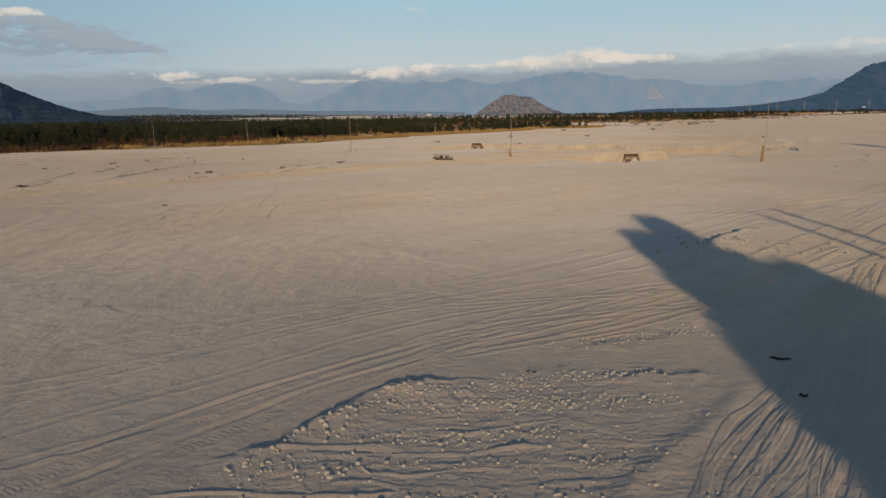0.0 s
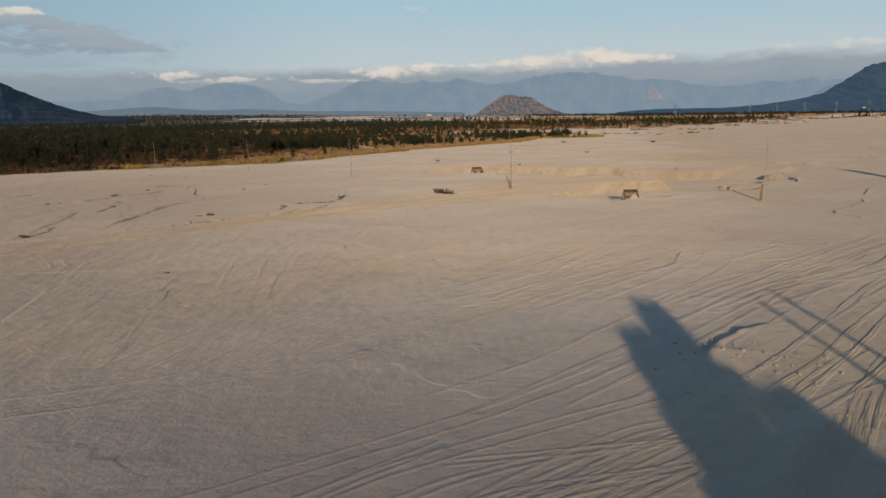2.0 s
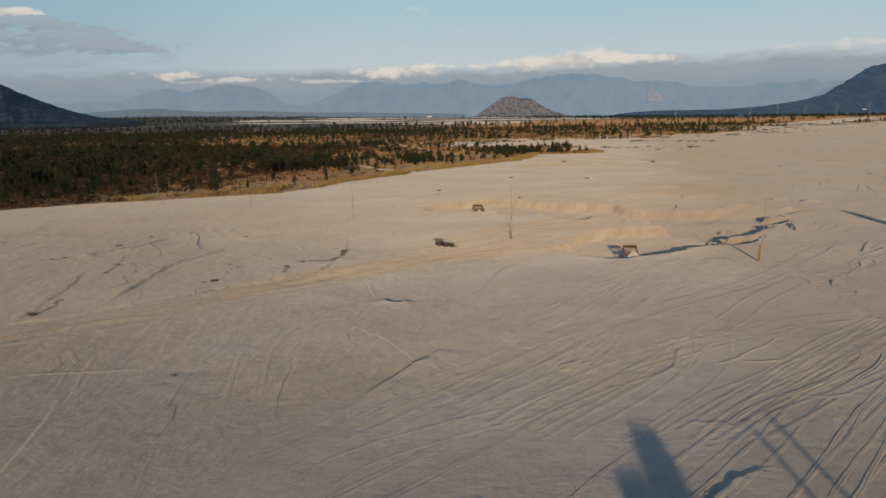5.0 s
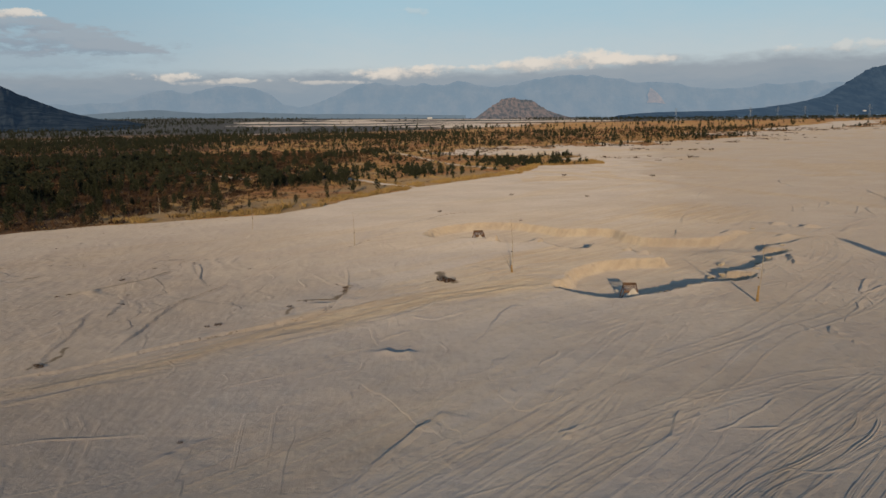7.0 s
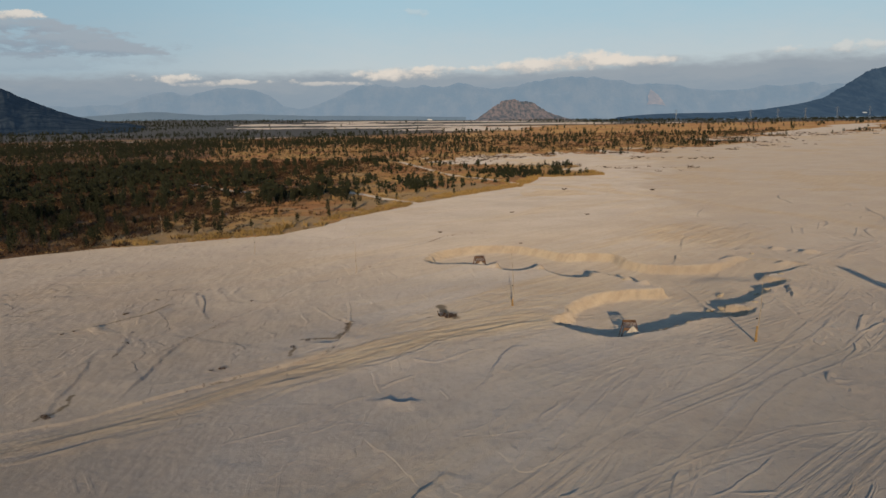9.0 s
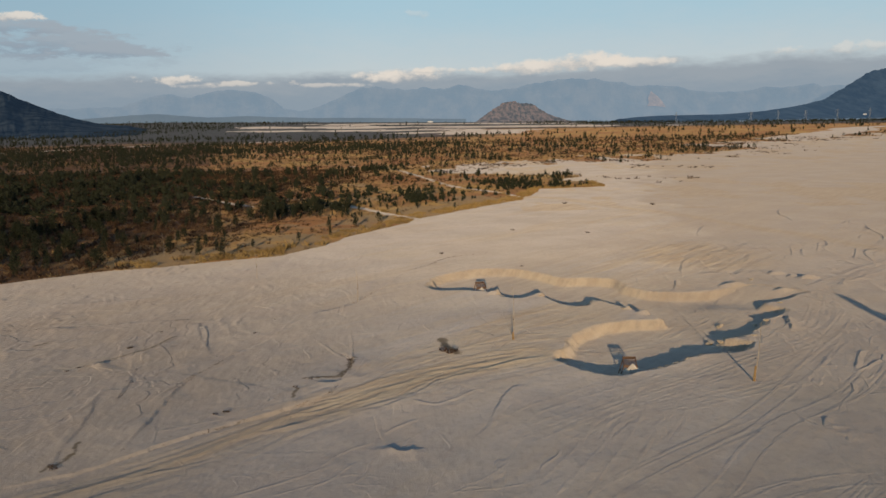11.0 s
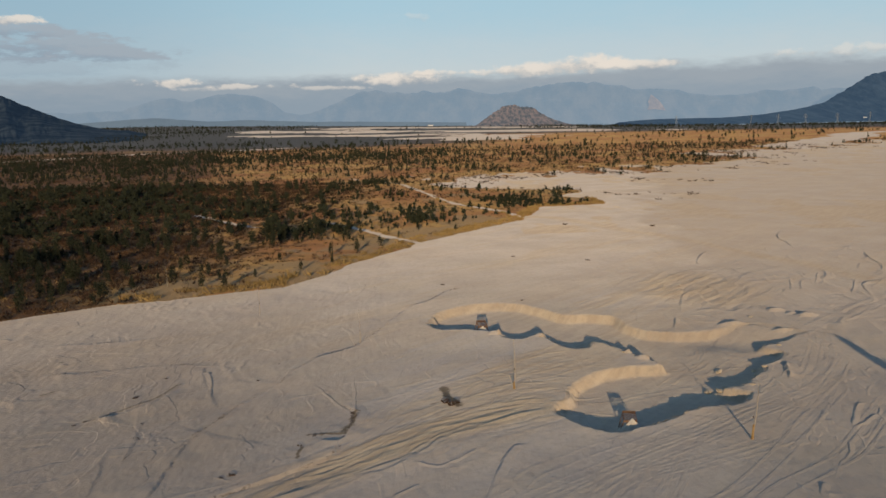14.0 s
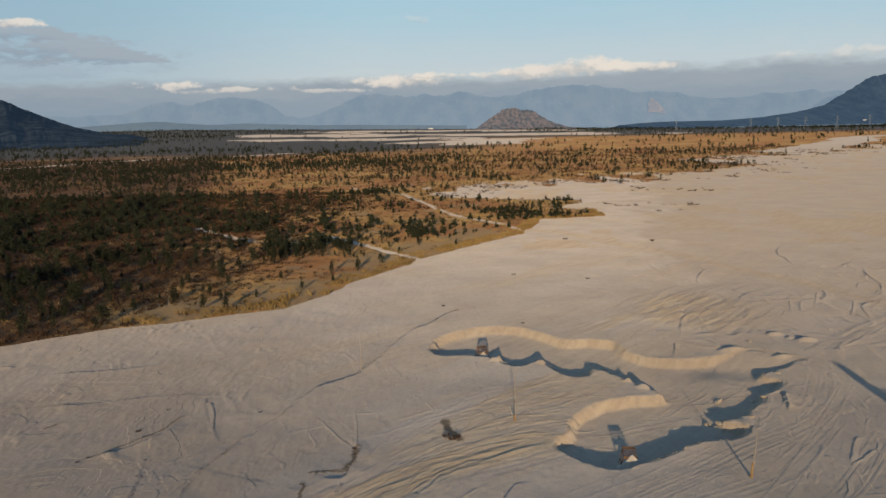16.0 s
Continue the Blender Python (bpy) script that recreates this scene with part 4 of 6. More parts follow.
def relief(X, Y, Z, scrub):
    """Wash steps, small hummocks and wind ripples of the open sand."""
    k = np.nonzero((Y > 14) & (Y < 300) & (np.abs(X) < 0.6 * Y + 4) & (scrub < 0.05))[0]
    if not len(k):
        return
    x, y = X[k], Y[k]
    right, left = smooth(x, 26, 48) * smooth(y, 92, 120), smooth(-x, 8, 20) * smooth(y, 40, 60)
    z = (0.25 + 1.1 * right) * contour_lips(x, y, 17, 26, 7.0, 201, 0.11, 1.3) * smooth(y, 45, 75)
    z += (0.35 + 1.2 * right + 0.2 * left) * contour_lips(x + 0.5 * y, y, 9, 15, 5.0, 211, 0.06, 0.7) * smooth(y, 30, 55)
    # hummocks that the wind has left behind small stones, thickest towards the scrub
    h = vnoise(x / 0.8, y / 1.3, 221) * vnoise(x / 7, y / 7, 223)
    z += 0.13 * smooth(h, 0.55, 0.80) * smooth(-x, 14, 40) * smooth(y, 70, 100)
    # ripples across the wind
    near = smooth(y, 20, 30) * smooth(y, 62, 46) * smooth(fbm(x / 9, y / 7, 3, 227), -0.06, 0.12)
    z += 0.020 * near * fbm(x / 4.5, (y + 0.08 * x) / 0.55, 4, 229, 0.6)
    Z[k] += z
    for mx, my, a, b, turn, high in MOUNDS:
        k = np.nonzero((np.abs(X - mx) < 6) & (np.abs(Y - my) < 6))[0]
        dx, dy = X[k] - mx, Y[k] - my
        u, v = (dx * math.cos(turn) + dy * math.sin(turn)) / a, (dy * math.cos(turn) - dx * math.sin(turn)) / b
        Z[k] += high * np.clip(1 - np.hypot(u, v) ** 1.4 + 0.9 * fbm(X[k] / 0.9, Y[k] / 0.9, 3, 233), 0, 1)


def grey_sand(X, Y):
    """Where the sand is greyer near the take-off point, and painted darker on both sides like backscatter fall-off and
    vignetting.
    """
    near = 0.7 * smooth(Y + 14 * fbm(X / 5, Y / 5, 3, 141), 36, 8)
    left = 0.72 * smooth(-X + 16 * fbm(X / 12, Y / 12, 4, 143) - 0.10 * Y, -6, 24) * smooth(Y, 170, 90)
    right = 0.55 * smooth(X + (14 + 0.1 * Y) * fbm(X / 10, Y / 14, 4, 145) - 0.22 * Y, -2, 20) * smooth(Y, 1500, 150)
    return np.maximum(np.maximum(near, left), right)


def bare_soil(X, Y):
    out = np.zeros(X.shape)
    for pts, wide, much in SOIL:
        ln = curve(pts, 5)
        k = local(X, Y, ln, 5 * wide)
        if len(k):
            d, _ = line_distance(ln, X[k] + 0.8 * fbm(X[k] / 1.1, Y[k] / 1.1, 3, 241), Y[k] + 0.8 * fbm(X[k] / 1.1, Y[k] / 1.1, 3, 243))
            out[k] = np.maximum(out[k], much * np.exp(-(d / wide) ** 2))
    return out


def ground_shape(X, Y):
    """Height, share of scrub and share of ochre for points of the plan (flat arrays)."""
    Z = plain(Y, X)
    far = smooth(Y, 300, 900)
    Z = Z + 0.34 * fbm(X / 23, Y / 23, 3, 1) * smooth(Y, 12, 45) + 0.06 * fbm(X / 5.5, Y / 4.5, 3, 5)
    close = np.nonzero((Y > 4) & (Y < 200) & (np.abs(X) < 0.75 * Y + 8))[0]
    x, y = X[close], Y[close]
    Z[close] += 0.008 * fbm((x + 0.5 * y) / 1.1, (y - 0.5 * x) / 0.9, 3, 9) + 0.008 * fbm((x + 0.4 * y) / 0.22, (y - 0.4 * x) / 0.2, 2, 13)
    flow = X * 0.35 + Y * 0.94 + 4 * fbm(X / 20, Y / 20, 2, 14)
    Z[close] += (0.022 * fbm((X * 0.94 - Y * 0.35)[close] / 9, flow[close] / 1.6, 4, 17, 0.6)) * smooth(y, 18, 50) * smooth(y, 200, 150)
    across, along = 0.65 * Y - 0.76 * X, 0.65 * X + 0.76 * Y
    ochre = (0.42 + 0.25 * smooth(Y, 65, 25)) * (0.55 * smooth(fbm(across / 12, along / 46, 4, 21), -0.10, 0.2) + 0.6 * smooth(fbm(across / 3.2, along / 34, 4, 23, 0.6), 0.0, 0.22)) * (1 - far) * smooth(Y, 10, 16)
    ochre = np.maximum(ochre, 0.62 * np.exp(-((X - 14 - 0.30 * (Y - 100)) / 30) ** 2 - ((Y - 112) / 48) ** 2) * smooth(fbm(across / 5, along / 40, 4, 25, 0.55), -0.16, 0.14))
    # scrub
    scrub = np.zeros(X.shape)
    wob = 5.0 * fbm(X / 9, Y / 9, 3, 31) * smooth(Y, 100, 200) + (90 * fbm(X / 70, Y / 70, 4, 37, 0.65) + 130 * fbm(X / 20, Y / 45, 4, 39, 0.6)) * smooth(Y, 310, 480)
    scrub[inside(SCRUB_EDGE, X + wob, Y + np.where(Y > 300, -0.6, 1.0) * wob)] = 1.0
    k = np.nonzero((Y > 220) & (Y < 1300) & (scrub < 0.5) & (X > 20))[0]
    if len(k):
        by = inside(SCRUB_EDGE, X[k] - 110, Y[k] + 75)
        ochre[k] = np.maximum(ochre[k], np.where(by, 0.8 * smooth(fbm(X[k] / 16, Y[k] / 30, 5, 251, 0.65), -0.04, 0.12), 0.0))
    for p in PATHS:
        ln = curve(p, 4)
        k = local(X, Y, ln, 6)
        d, _ = line_distance(ln, X[k], Y[k])
        scrub[k] *= smooth(np.abs(d) + 2.4 * fbm(X[k] / 3, Y[k] / 5, 3, 45), 0.5, 1.9)
    for p, w in BEDS:
        ln = curve(p, 4)
        k = local(X, Y, ln, 2 * w)
        d, _ = line_distance(ln, X[k], Y[k])
        scrub[k] *= smooth(np.abs(d) + w * (2.2 if w > 60 else 0.9) * fbm(X[k] / (0.7 * w), Y[k] / (1.1 * w), 4, 43, 0.6), w * 0.6, w * 0.8)
    Z = Z + scrub * (0.30 * fbm(X / 3, Y / 3, 3, 51) + 0.1)
    # rills and old wheel marks, drawn out along the slope
    k = np.nonzero((Y > 16) & (Y < 240) & (np.abs(X) < 0.62 * Y + 5) & (scrub < 0.05))[0]
    g1, g2 = 0.92 * X[k] + 0.39 * Y[k], 0.92 * Y[k] - 0.39 * X[k] + 1.2 * fbm(X[k] / 16, Y[k] / 16, 2, 171)
    g3, g4 = 0.66 * X[k] + 0.75 * Y[k], 0.75 * X[k] - 0.66 * Y[k] + 1.0 * fbm(X[k] / 12, Y[k] / 12, 2, 173)
    m1 = smooth(fbm(X[k] / 17, Y[k] / 17, 3, 175), -0.08, 0.14)
    size = np.clip(Y[k] / 80, 0.35, 1.6)
    Z[k] += size * (0.07 * m1 * fbm(g2 / (1.1 * size), g1 / 9, 4, 177, 0.6) + 0.02 * (1 - m1) * fbm(g4 / (0.9 * size), g3 / 9, 3, 179, 0.6)) * smooth(Y[k], 24, 75)
    relief(X, Y, Z, scrub)
    # the excavation
    rim = curve(PIT + PIT[:1], 3)
    k = local(X, Y, rim, 3)
    jx, jy = 1.0 * fbm(X[k] / 2.4, Y[k] / 2.4, 4, 61, 0.55), 0.8 * fbm(X[k] / 2.4, Y[k] / 2.4, 4, 67, 0.55)
    d, _ = line_distance(rim, X[k] + jx, Y[k] + jy)
    d = np.abs(d) * np.where(inside([tuple(v) for v in rim[:-1]], X[k] + jx, Y[k] + jy), 1, -1)
    ramp = smooth(np.hypot(X[k] - 48, Y[k] - 116), 3, 13) * (1 - 0.38 * smooth(X[k], 31, 36) * smooth(Y[k], 112, 104))
    flute = fbm(X[k] / 0.7, Y[k] / 0.7, 3, 63, 0.6)
    wall = smooth(d + 0.35 * flute * (d > 0), 0.0, 0.85 + 0.5 * vnoise(X[k] / 3, Y[k] / 3, 65))
    Z[k] -= PIT_DEPTH * ramp * (wall + 0.16 * np.exp(-np.maximum(d - 0.5, 0) / 0.8) * (d > 0.3) * -1.0)
    Z[k] += 0.10 * np.exp(-np.maximum(-d, 0) / 0.5) * (d < 0) * smooth(fbm(X[k] / 1.7, Y[k] / 1.7, 2, 71), -0.2, 0.3)
    ochre[k] = np.maximum(ochre[k], np.where(d > 0, 0.42 + 0.36 * np.exp(-((d - 0.3) / 0.8) ** 2), 0.3 * np.exp(-np.abs(d) / 1.5)))
    k = np.nonzero((Y > 55) & (Y < 330) & (np.abs(X) < 0.62 * Y + 5) & (scrub < 0.05))[0]
    n = 4.6 * fbm(X[k] / 18 + 0.02 * Y[k], Y[k] / 60, 3, 121, 0.5) + 0.7 * fbm(X[k] / 7, Y[k] / 16, 2, 125)
    where = smooth(fbm(X[k] / 26, Y[k] / 30, 3, 127), -0.22, 0.06) * smooth(X[k], 4, 34) + 0.45 * smooth(fbm(X[k] / 20, Y[k] / 20, 3, 129), 0.0, 0.15) * smooth(X[k], 4, -12)
    f = n - np.floor(n)
    Z[k] += ((0.07 + 0.08 * smooth(Y[k], 100, 170)) * where * (smooth(f, 0.0, 0.10) - f)) * smooth(Y[k], 55, 75) * np.where((X[k] < 50) & (X[k] > -6) & (Y[k] < 136), 0.12, 1.0)
    n = 5.5 * fbm(X[k] / 13 + 9, Y[k] / 60, 4, 161, 0.55) + 0.7 * fbm(X[k] / 6, Y[k] / 15, 2, 165)
    f = n - np.floor(n)
    Z[k] += 0.09 * smooth(fbm(X[k] / 30, Y[k] / 34, 3, 167), -0.05, 0.12) * smooth(X[k], 20, 45) * smooth(Y[k], 125, 150) * (f - smooth(f, 0.86, 1.0))
    # the channel with ochre wash
    ln = curve(CHANNEL, 5)
    k = local(X, Y, ln, 9)
    d, a = line_distance(ln, X[k], Y[k])
    w = 1.2 + 2.6 * a
    ochre[k] = np.maximum(ochre[k], 0.9 * np.exp(-(d / w) ** 2))
    rill = fbm(d / 0.8 + 2.2 * fbm(X[k] / 7, Y[k] / 7, 2, 73), a * 7, 4, 75, 0.6)
    Z[k] += 0.24 * np.exp(-(d / (w * 1.6)) ** 2) * rill
    ochre[k] = np.clip(ochre[k] + 1.2 * rill * np.exp(-(d / (w * 1.6)) ** 2), 0, 1)
    k = np.nonzero((X > 30) & (X < 75) & (Y > 118) & (Y < 178))[0]
    wash = np.exp(-(((X[k] - 44) / 12) ** 2 + ((Y[k] - 143) / 17) ** 2) ** 2)
    ochre[k] = np.maximum(ochre[k], 0.8 * wash)
    rill = fbm((X[k] - 0.8 * (Y[k] - 143)) / 2.2, (Y[k] + X[k]) / 14, 4, 77, 0.6)
    rill = rill + 0.5 * fbm((X[k] - 0.8 * (Y[k] - 143)) / 0.8, (Y[k] + X[k]) / 9, 3, 78, 0.6)
    Z[k] += wash * (0.30 * rill + 0.1)
    ochre[k] = np.clip(ochre[k] + wash * rill, 0, 1)
    ln = curve([(20, 262), (33.4, 255), (45.8, 228.8), (58.9, 204.6), (67.5, 180), (74.1, 166), (78.4, 152), (80, 140)], 5)
    k = local(X, Y, ln, 12)
    d, _ = line_distance(ln, X[k], Y[k])
    ochre[k] = np.maximum(ochre[k], 0.75 * np.exp(-((d + 2 * fbm(X[k] / 8, Y[k] / 8, 2, 79)) / 3.2) ** 2))
    # cut banks
    for pts, high, reach, sgn in BANKS:
        ln = curve(pts, 5)
        k = local(X, Y, ln, 3.2 * reach)
        if not len(k):
            continue
        s = 0.25 * max(1.0, high * 4)
        high = high * (0.5 if pts[0][1] > 110 else 1.0)
        d, a = line_distance(ln, X[k] + s * 2 * fbm(X[k] / s / 4, Y[k] / s / 4, 3, 81), Y[k] + s * 2 * fbm(X[k] / s / 4, Y[k] / s / 4, 3, 83))
        d = d * sgn
        d = d + np.where(Y[k] < 16, 0.42 * fbm(X[k] / 0.35, Y[k] / 0.35, 4, 87, 0.7), 0)
        ends = smooth(a, 0.0, 0.35) * smooth(1 - a, 0.0, 0.35)
        varied = 0.55 + 0.9 * vnoise(a * 9, a * 0 + len(pts), 5)
        Z[k] += high * ends * varied * np.where(d > 0, np.exp(-d / reach) * smooth(3 * reach - d, 0, reach), 0) * smooth(d, -0.02, 0.18)
    # broad tyre marks with their tread, and the sharp edge that the rim has cut beside them
    for pts, gauge, deep in TRACKS:
        if gauge:
            continue
        ln = curve(pts, 5)
        k = local(X, Y, ln, 1.7)
        if not len(k):
            continue
        d, a = line_distance(ln, X[k], Y[k])
        d = d + 0.07 * fbm(X[k] / 6, Y[k] / 6, 2, 91)
        ends = smooth(a, 0, 0.08) * smooth(1 - a, 0, 0.08) * (0.35 + 1.3 * vnoise(a * 9, a * 0 + deep * 50, 3))
        length = float(np.hypot(*np.diff(ln, axis=0).T).sum())
        band = smooth(np.abs(d), 0.15, 0.10)
        lugs = smooth(np.sin(a * length * math.tau / 0.13 + np.abs(d) * 16), -0.4, 0.4)
        Z[k] += deep * band * (0.55 * lugs - 0.45) + 0.5 * deep * np.exp(-((np.abs(d) - 0.19) / 0.035) ** 2) * ends
        e = d - 0.42
        Z[k] += deep * ends * (0.8 * np.exp(-(e / 0.05) ** 2) - 0.8 * np.exp(-((e + 0.1) / 0.06) ** 2))
    # a smooth ridge of pushed-up sand
    ln = curve([(1.4, 7.0), (1.9, 7.9), (2.8, 9.1), (3.7, 10.2), (4.4, 11.3), (4.6, 12.4)], 5)
    k = local(X, Y, ln, 1.5)
    d, a = line_distance(ln, X[k], Y[k])
    Z[k] += 0.035 * np.exp(-(d / 0.2) ** 2) * smooth(1 - a, 0, 0.3)
    # rubble field: rough rows of spoil
    k = np.nonzero((X > -4) & (X < 6) & (Y > 6) & (Y < 13))[0]
    f = smooth(Y[k], 13, 11.6) * smooth(X[k], -3.6 + 0.55 * (Y[k] - 7), -2.6 + 0.55 * (Y[k] - 7)) * smooth(X[k], 3.8, 2.2)
    Z[k] += f * (0.050 * np.abs(fbm(X[k] / 1.3 + Y[k] * 0.3, Y[k] / 0.33, 5, 95, 0.66)) + 0.020 * fbm(X[k] / 0.14 + Y[k], Y[k] / 0.10 - X[k], 3, 97, 0.7))
    return Z, scrub, ochre


def pale_grass(X, Y):
    """Where thin pale grass covers the scrub, behind its edge and in glades."""
    bare = smooth(fbm(X / 14, Y / 22, 3, 47), 0.12, 0.3) * smooth(X, -75, -45) * (1 - smooth(Y, 300, 520))
    ln = curve([(-52, 148), (-40, 156), (-32, 168), (-22, 192), (-8, 220), (8, 248)], 4)
    k = local(X, Y, ln, 30)
    d, _ = line_distance(ln, X[k], Y[k])
    bare[k] = np.maximum(bare[k], np.exp(-(d / 13) ** 4) * smooth(fbm(X[k] / 6, Y[k] / 8, 3, 49), -0.25, -0.02))
    return bare


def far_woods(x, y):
    """Where far woods and fields close the plain, with distance haze painted into their colour."""
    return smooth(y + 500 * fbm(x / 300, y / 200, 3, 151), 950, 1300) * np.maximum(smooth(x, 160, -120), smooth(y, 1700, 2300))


def undergrowth(x, y):
    """Where dark brush and needle litter cover the scrub."""
    near = smooth(-42 - 0.27 * (y - 150) - x + 44 * fbm(x / 40, y / 40, 4, 101), -12, 40) * smooth(y, 1500, 650)
    return np.maximum(near, 1.3 * far_woods(x, y))


def paint(me, X, Y, scrub, ochre, earth=0.0):
    """What covers the ground, and where dimming and haze are painted in, as attributes that its material reads."""
    for name, v in (("scrub", scrub), ("ochre", ochre), ("litter", undergrowth(X, Y)), ("pale", pale_grass(X, Y)), ("hazy_woods", far_woods(X, Y)), ("soil", np.maximum(bare_soil(X, Y), earth)), ("grey_and_dim", grey_sand(X, Y))):
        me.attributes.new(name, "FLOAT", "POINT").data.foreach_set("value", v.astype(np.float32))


def grid_mesh(name, co, quads):
    me = bpy.data.meshes.new(name)
    me.vertices.add(len(co))
    me.vertices.foreach_set("co", co.astype(np.float32).ravel())
    me.loops.add(quads.size)
    me.loops.foreach_set("vertex_index", quads.astype(np.int32).ravel())
    me.polygons.add(len(quads))
    me.polygons.foreach_set("loop_start", np.arange(0, quads.size, 4, dtype=np.int32))
    me.polygons.foreach_set("loop_total", np.full(len(quads), 4, np.int32))
    me.update(calc_edges=True)
    return me


def build_ground():
    ys = [-4000, -2000, -900, -400, -200, -100, -60, -40, -25, -15, -8, -3, 1, 3.5, 5]
    y = 6.0
    while y < 5200:
        ys.append(y)
        y += (0.028 if y < 12.0 else max(0.05, (0.0028 if 24 < y < 62 else 0.0036) * y)) if y < 150 else (0.51 + (y - 150) * 0.003 if y < 350 else min(1.1 + (y - 350) * 0.022, 80))
    ys = np.array(ys)
    n = 700
    u = np.linspace(-1, 1, n)
    u = u + 0.12 * (1 - u * u)  # finer towards the wheel tracks
    s = 0.60 * np.maximum(ys, 6) + 2.5
    inner = s[:, None] * u[None, :]
    k = (np.arange(1, 15) / 14.0) ** 3
    out = s[:, None] + (5600 - s[:, None]) * k[None, :]
    X = np.hstack([-out[:, ::-1], inner, out])
    Y = np.repeat(ys[:, None], X.shape[1], 1)
    rows, cols = X.shape
    X, Y = X.ravel(), Y.ravel()
    Z, scrub, ochre = ground_shape(X, Y)
    idx = np.arange(rows * cols).reshape(rows, cols)
    q = np.stack([idx[:-1, :-1], idx[:-1, 1:], idx[1:, 1:], idx[1:, :-1]], -1).reshape(-1, 4)
    me = grid_mesh("ground", np.stack([X, Y, Z], 1), q)
    paint(me, X, Y, scrub, ochre)
    me.shade_smooth()
    me.materials.append(SAND)
    return tagged(new("ground", me), "grey-tan volcanic sand plain with wheel tracks, merging into dry scrub", "ground", kind="structure")


GROUND = build_ground()


def strip(line, section, wobble, seed):
    """Points of a strip along a line: section holds (offset, share of the height, sink). Returns x, y, share and quads."""
    n = np.hypot(*np.diff(line, axis=0).T)
    run = np.concatenate([[0], np.cumsum(n)])
    step = float(np.clip(0.0045 * line[:, 1].mean(), 0.06, 0.6))
    at = np.linspace(0, run[-1], max(4, int(run[-1] / step)))
    p = np.stack([np.interp(at, run, line[:, 0]), np.interp(at, run, line[:, 1])], 1)
    p += wobble * np.stack([fbm(p[:, 0] / 1.6, p[:, 1] / 1.6, 3, seed), fbm(p[:, 0] / 1.6, p[:, 1] / 1.6, 3, seed + 3)], 1)
    t = np.gradient(p, axis=0)
    t /= np.hypot(t[:, 0], t[:, 1])[:, None] + 1e-9
    a = at / run[-1]
    amp = smooth(a, 0, 0.12) * smooth(1 - a, 0, 0.12) * (0.25 + 1.1 * smooth(vnoise(at / (step * 14), at * 0 + seed, 7), 0.15, 0.85))
    off, share = np.array([q[0] for q in section]), np.array([q[1] for q in section])
    X = p[:, 0, None] - t[:, 1, None] * off[None, :]
    Y = p[:, 1, None] + t[:, 0, None] * off[None, :]
    idx = np.arange(X.size).reshape(X.shape)
    quads = np.stack([idx[:-1, 1:], idx[:-1, :-1], idx[1:, :-1], idx[1:, 1:]], -1).reshape(-1, 4)
    return X.ravel(), Y.ravel(), (amp[:, None] * share[None, :]).ravel(), np.repeat((amp[:, None] > 0.3), len(off), 1).ravel(), quads


def relief_pieces(name, strips):
    """One piece of the ground for each strip: (points, height, share of dark earth)."""
    X, Y = np.concatenate([q[0][0] for q in strips]), np.concatenate([q[0][1] for q in strips])
    H = np.concatenate([np.where(q[0][2] < 0, -0.03, q[1] * q[0][2] + 0.004) for q in strips])
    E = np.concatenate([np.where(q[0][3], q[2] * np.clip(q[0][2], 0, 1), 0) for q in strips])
    Z, scrub, ochre = ground_shape(X, Y)
    ochre = np.clip(ochre + 0.35 * np.clip(H / 0.05, 0, 1) * (E == 0) * (ochre > 0.3), 0, 1)
    base = 0
    for points, high, earth in strips:
        k = slice(base, base + len(points[0]))
        me = grid_mesh(name, np.stack([X[k], Y[k], Z[k] + H[k]], 1), points[4])
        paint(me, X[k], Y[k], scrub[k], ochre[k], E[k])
        me.shade_smooth()
        me.materials.append(SAND)
        new(name, me).parent = GROUND
        base += len(points[0])


def build_ruts():
    """The two ruts of every vehicle track, with the sand that the wheels have pushed up."""
    strips = []
    for i, (pts, gauge, deep) in enumerate(TRACKS):
        if not gauge:
            continue
        ln = curve(pts, 6)
        y = ln[:, 1].mean()
        w = float(np.clip(0.024 + 0.0010 * y, 0.03, 0.085))
        t = np.gradient(ln, axis=0)
        t /= np.hypot(t[:, 0], t[:, 1])[:, None] + 1e-9
        section = [(-2.9 * w, -1), (-1.7 * w, 1.0), (-0.8 * w, 0.2), (0, 0.05), (0.8 * w, 0.2), (1.7 * w, 1.0), (2.9 * w, -1)]
        for side in (-1, 1):
            rut = ln + side * gauge / 2 * np.stack([-t[:, 1], t[:, 0]], 1)
            strips.append((strip(rut, section, 0.10, i * 2 + side), deep * (0.10 if y < 22 else 0.22 if y < 45 else 0.36), 0.0))
    relief_pieces("wheel_rut", strips)


def build_lips():
    strips = []
    for i, (pts, high, earth) in enumerate(LIPS):
        ln = curve(pts, 6)
        y = ln[:, 1].mean()
        high = high * (0.65 if y > 110 else 0.5 if y < 16 else 1.0)
        w = high * 1.8 + 0.0008 * y
        section = [(-4.5 * w, -1), (-2.2 * w, 0.35), (-0.8 * w, 0.8), (-0.1 * w, 1.0), (0.35 * w, 0.25), (0.9 * w, -1)]
        strips.append((strip(ln, section, 0.35, 300 + i), high, earth))
    for i, (pts, high, wide) in enumerate(RIDGES):
        ln = curve(pts, 5)
        section = [(-2.6 * wide, -1), (-1.2 * wide, 0.45), (-0.3 * wide, 0.95), (0.15 * wide, 1.0), (0.7 * wide, 0.2), (1.2 * wide, -1)]
        strips.append((strip(ln, section, 0.7, 400 + i), high * 0.8, 0.0))
    relief_pieces("sand_edge", strips)


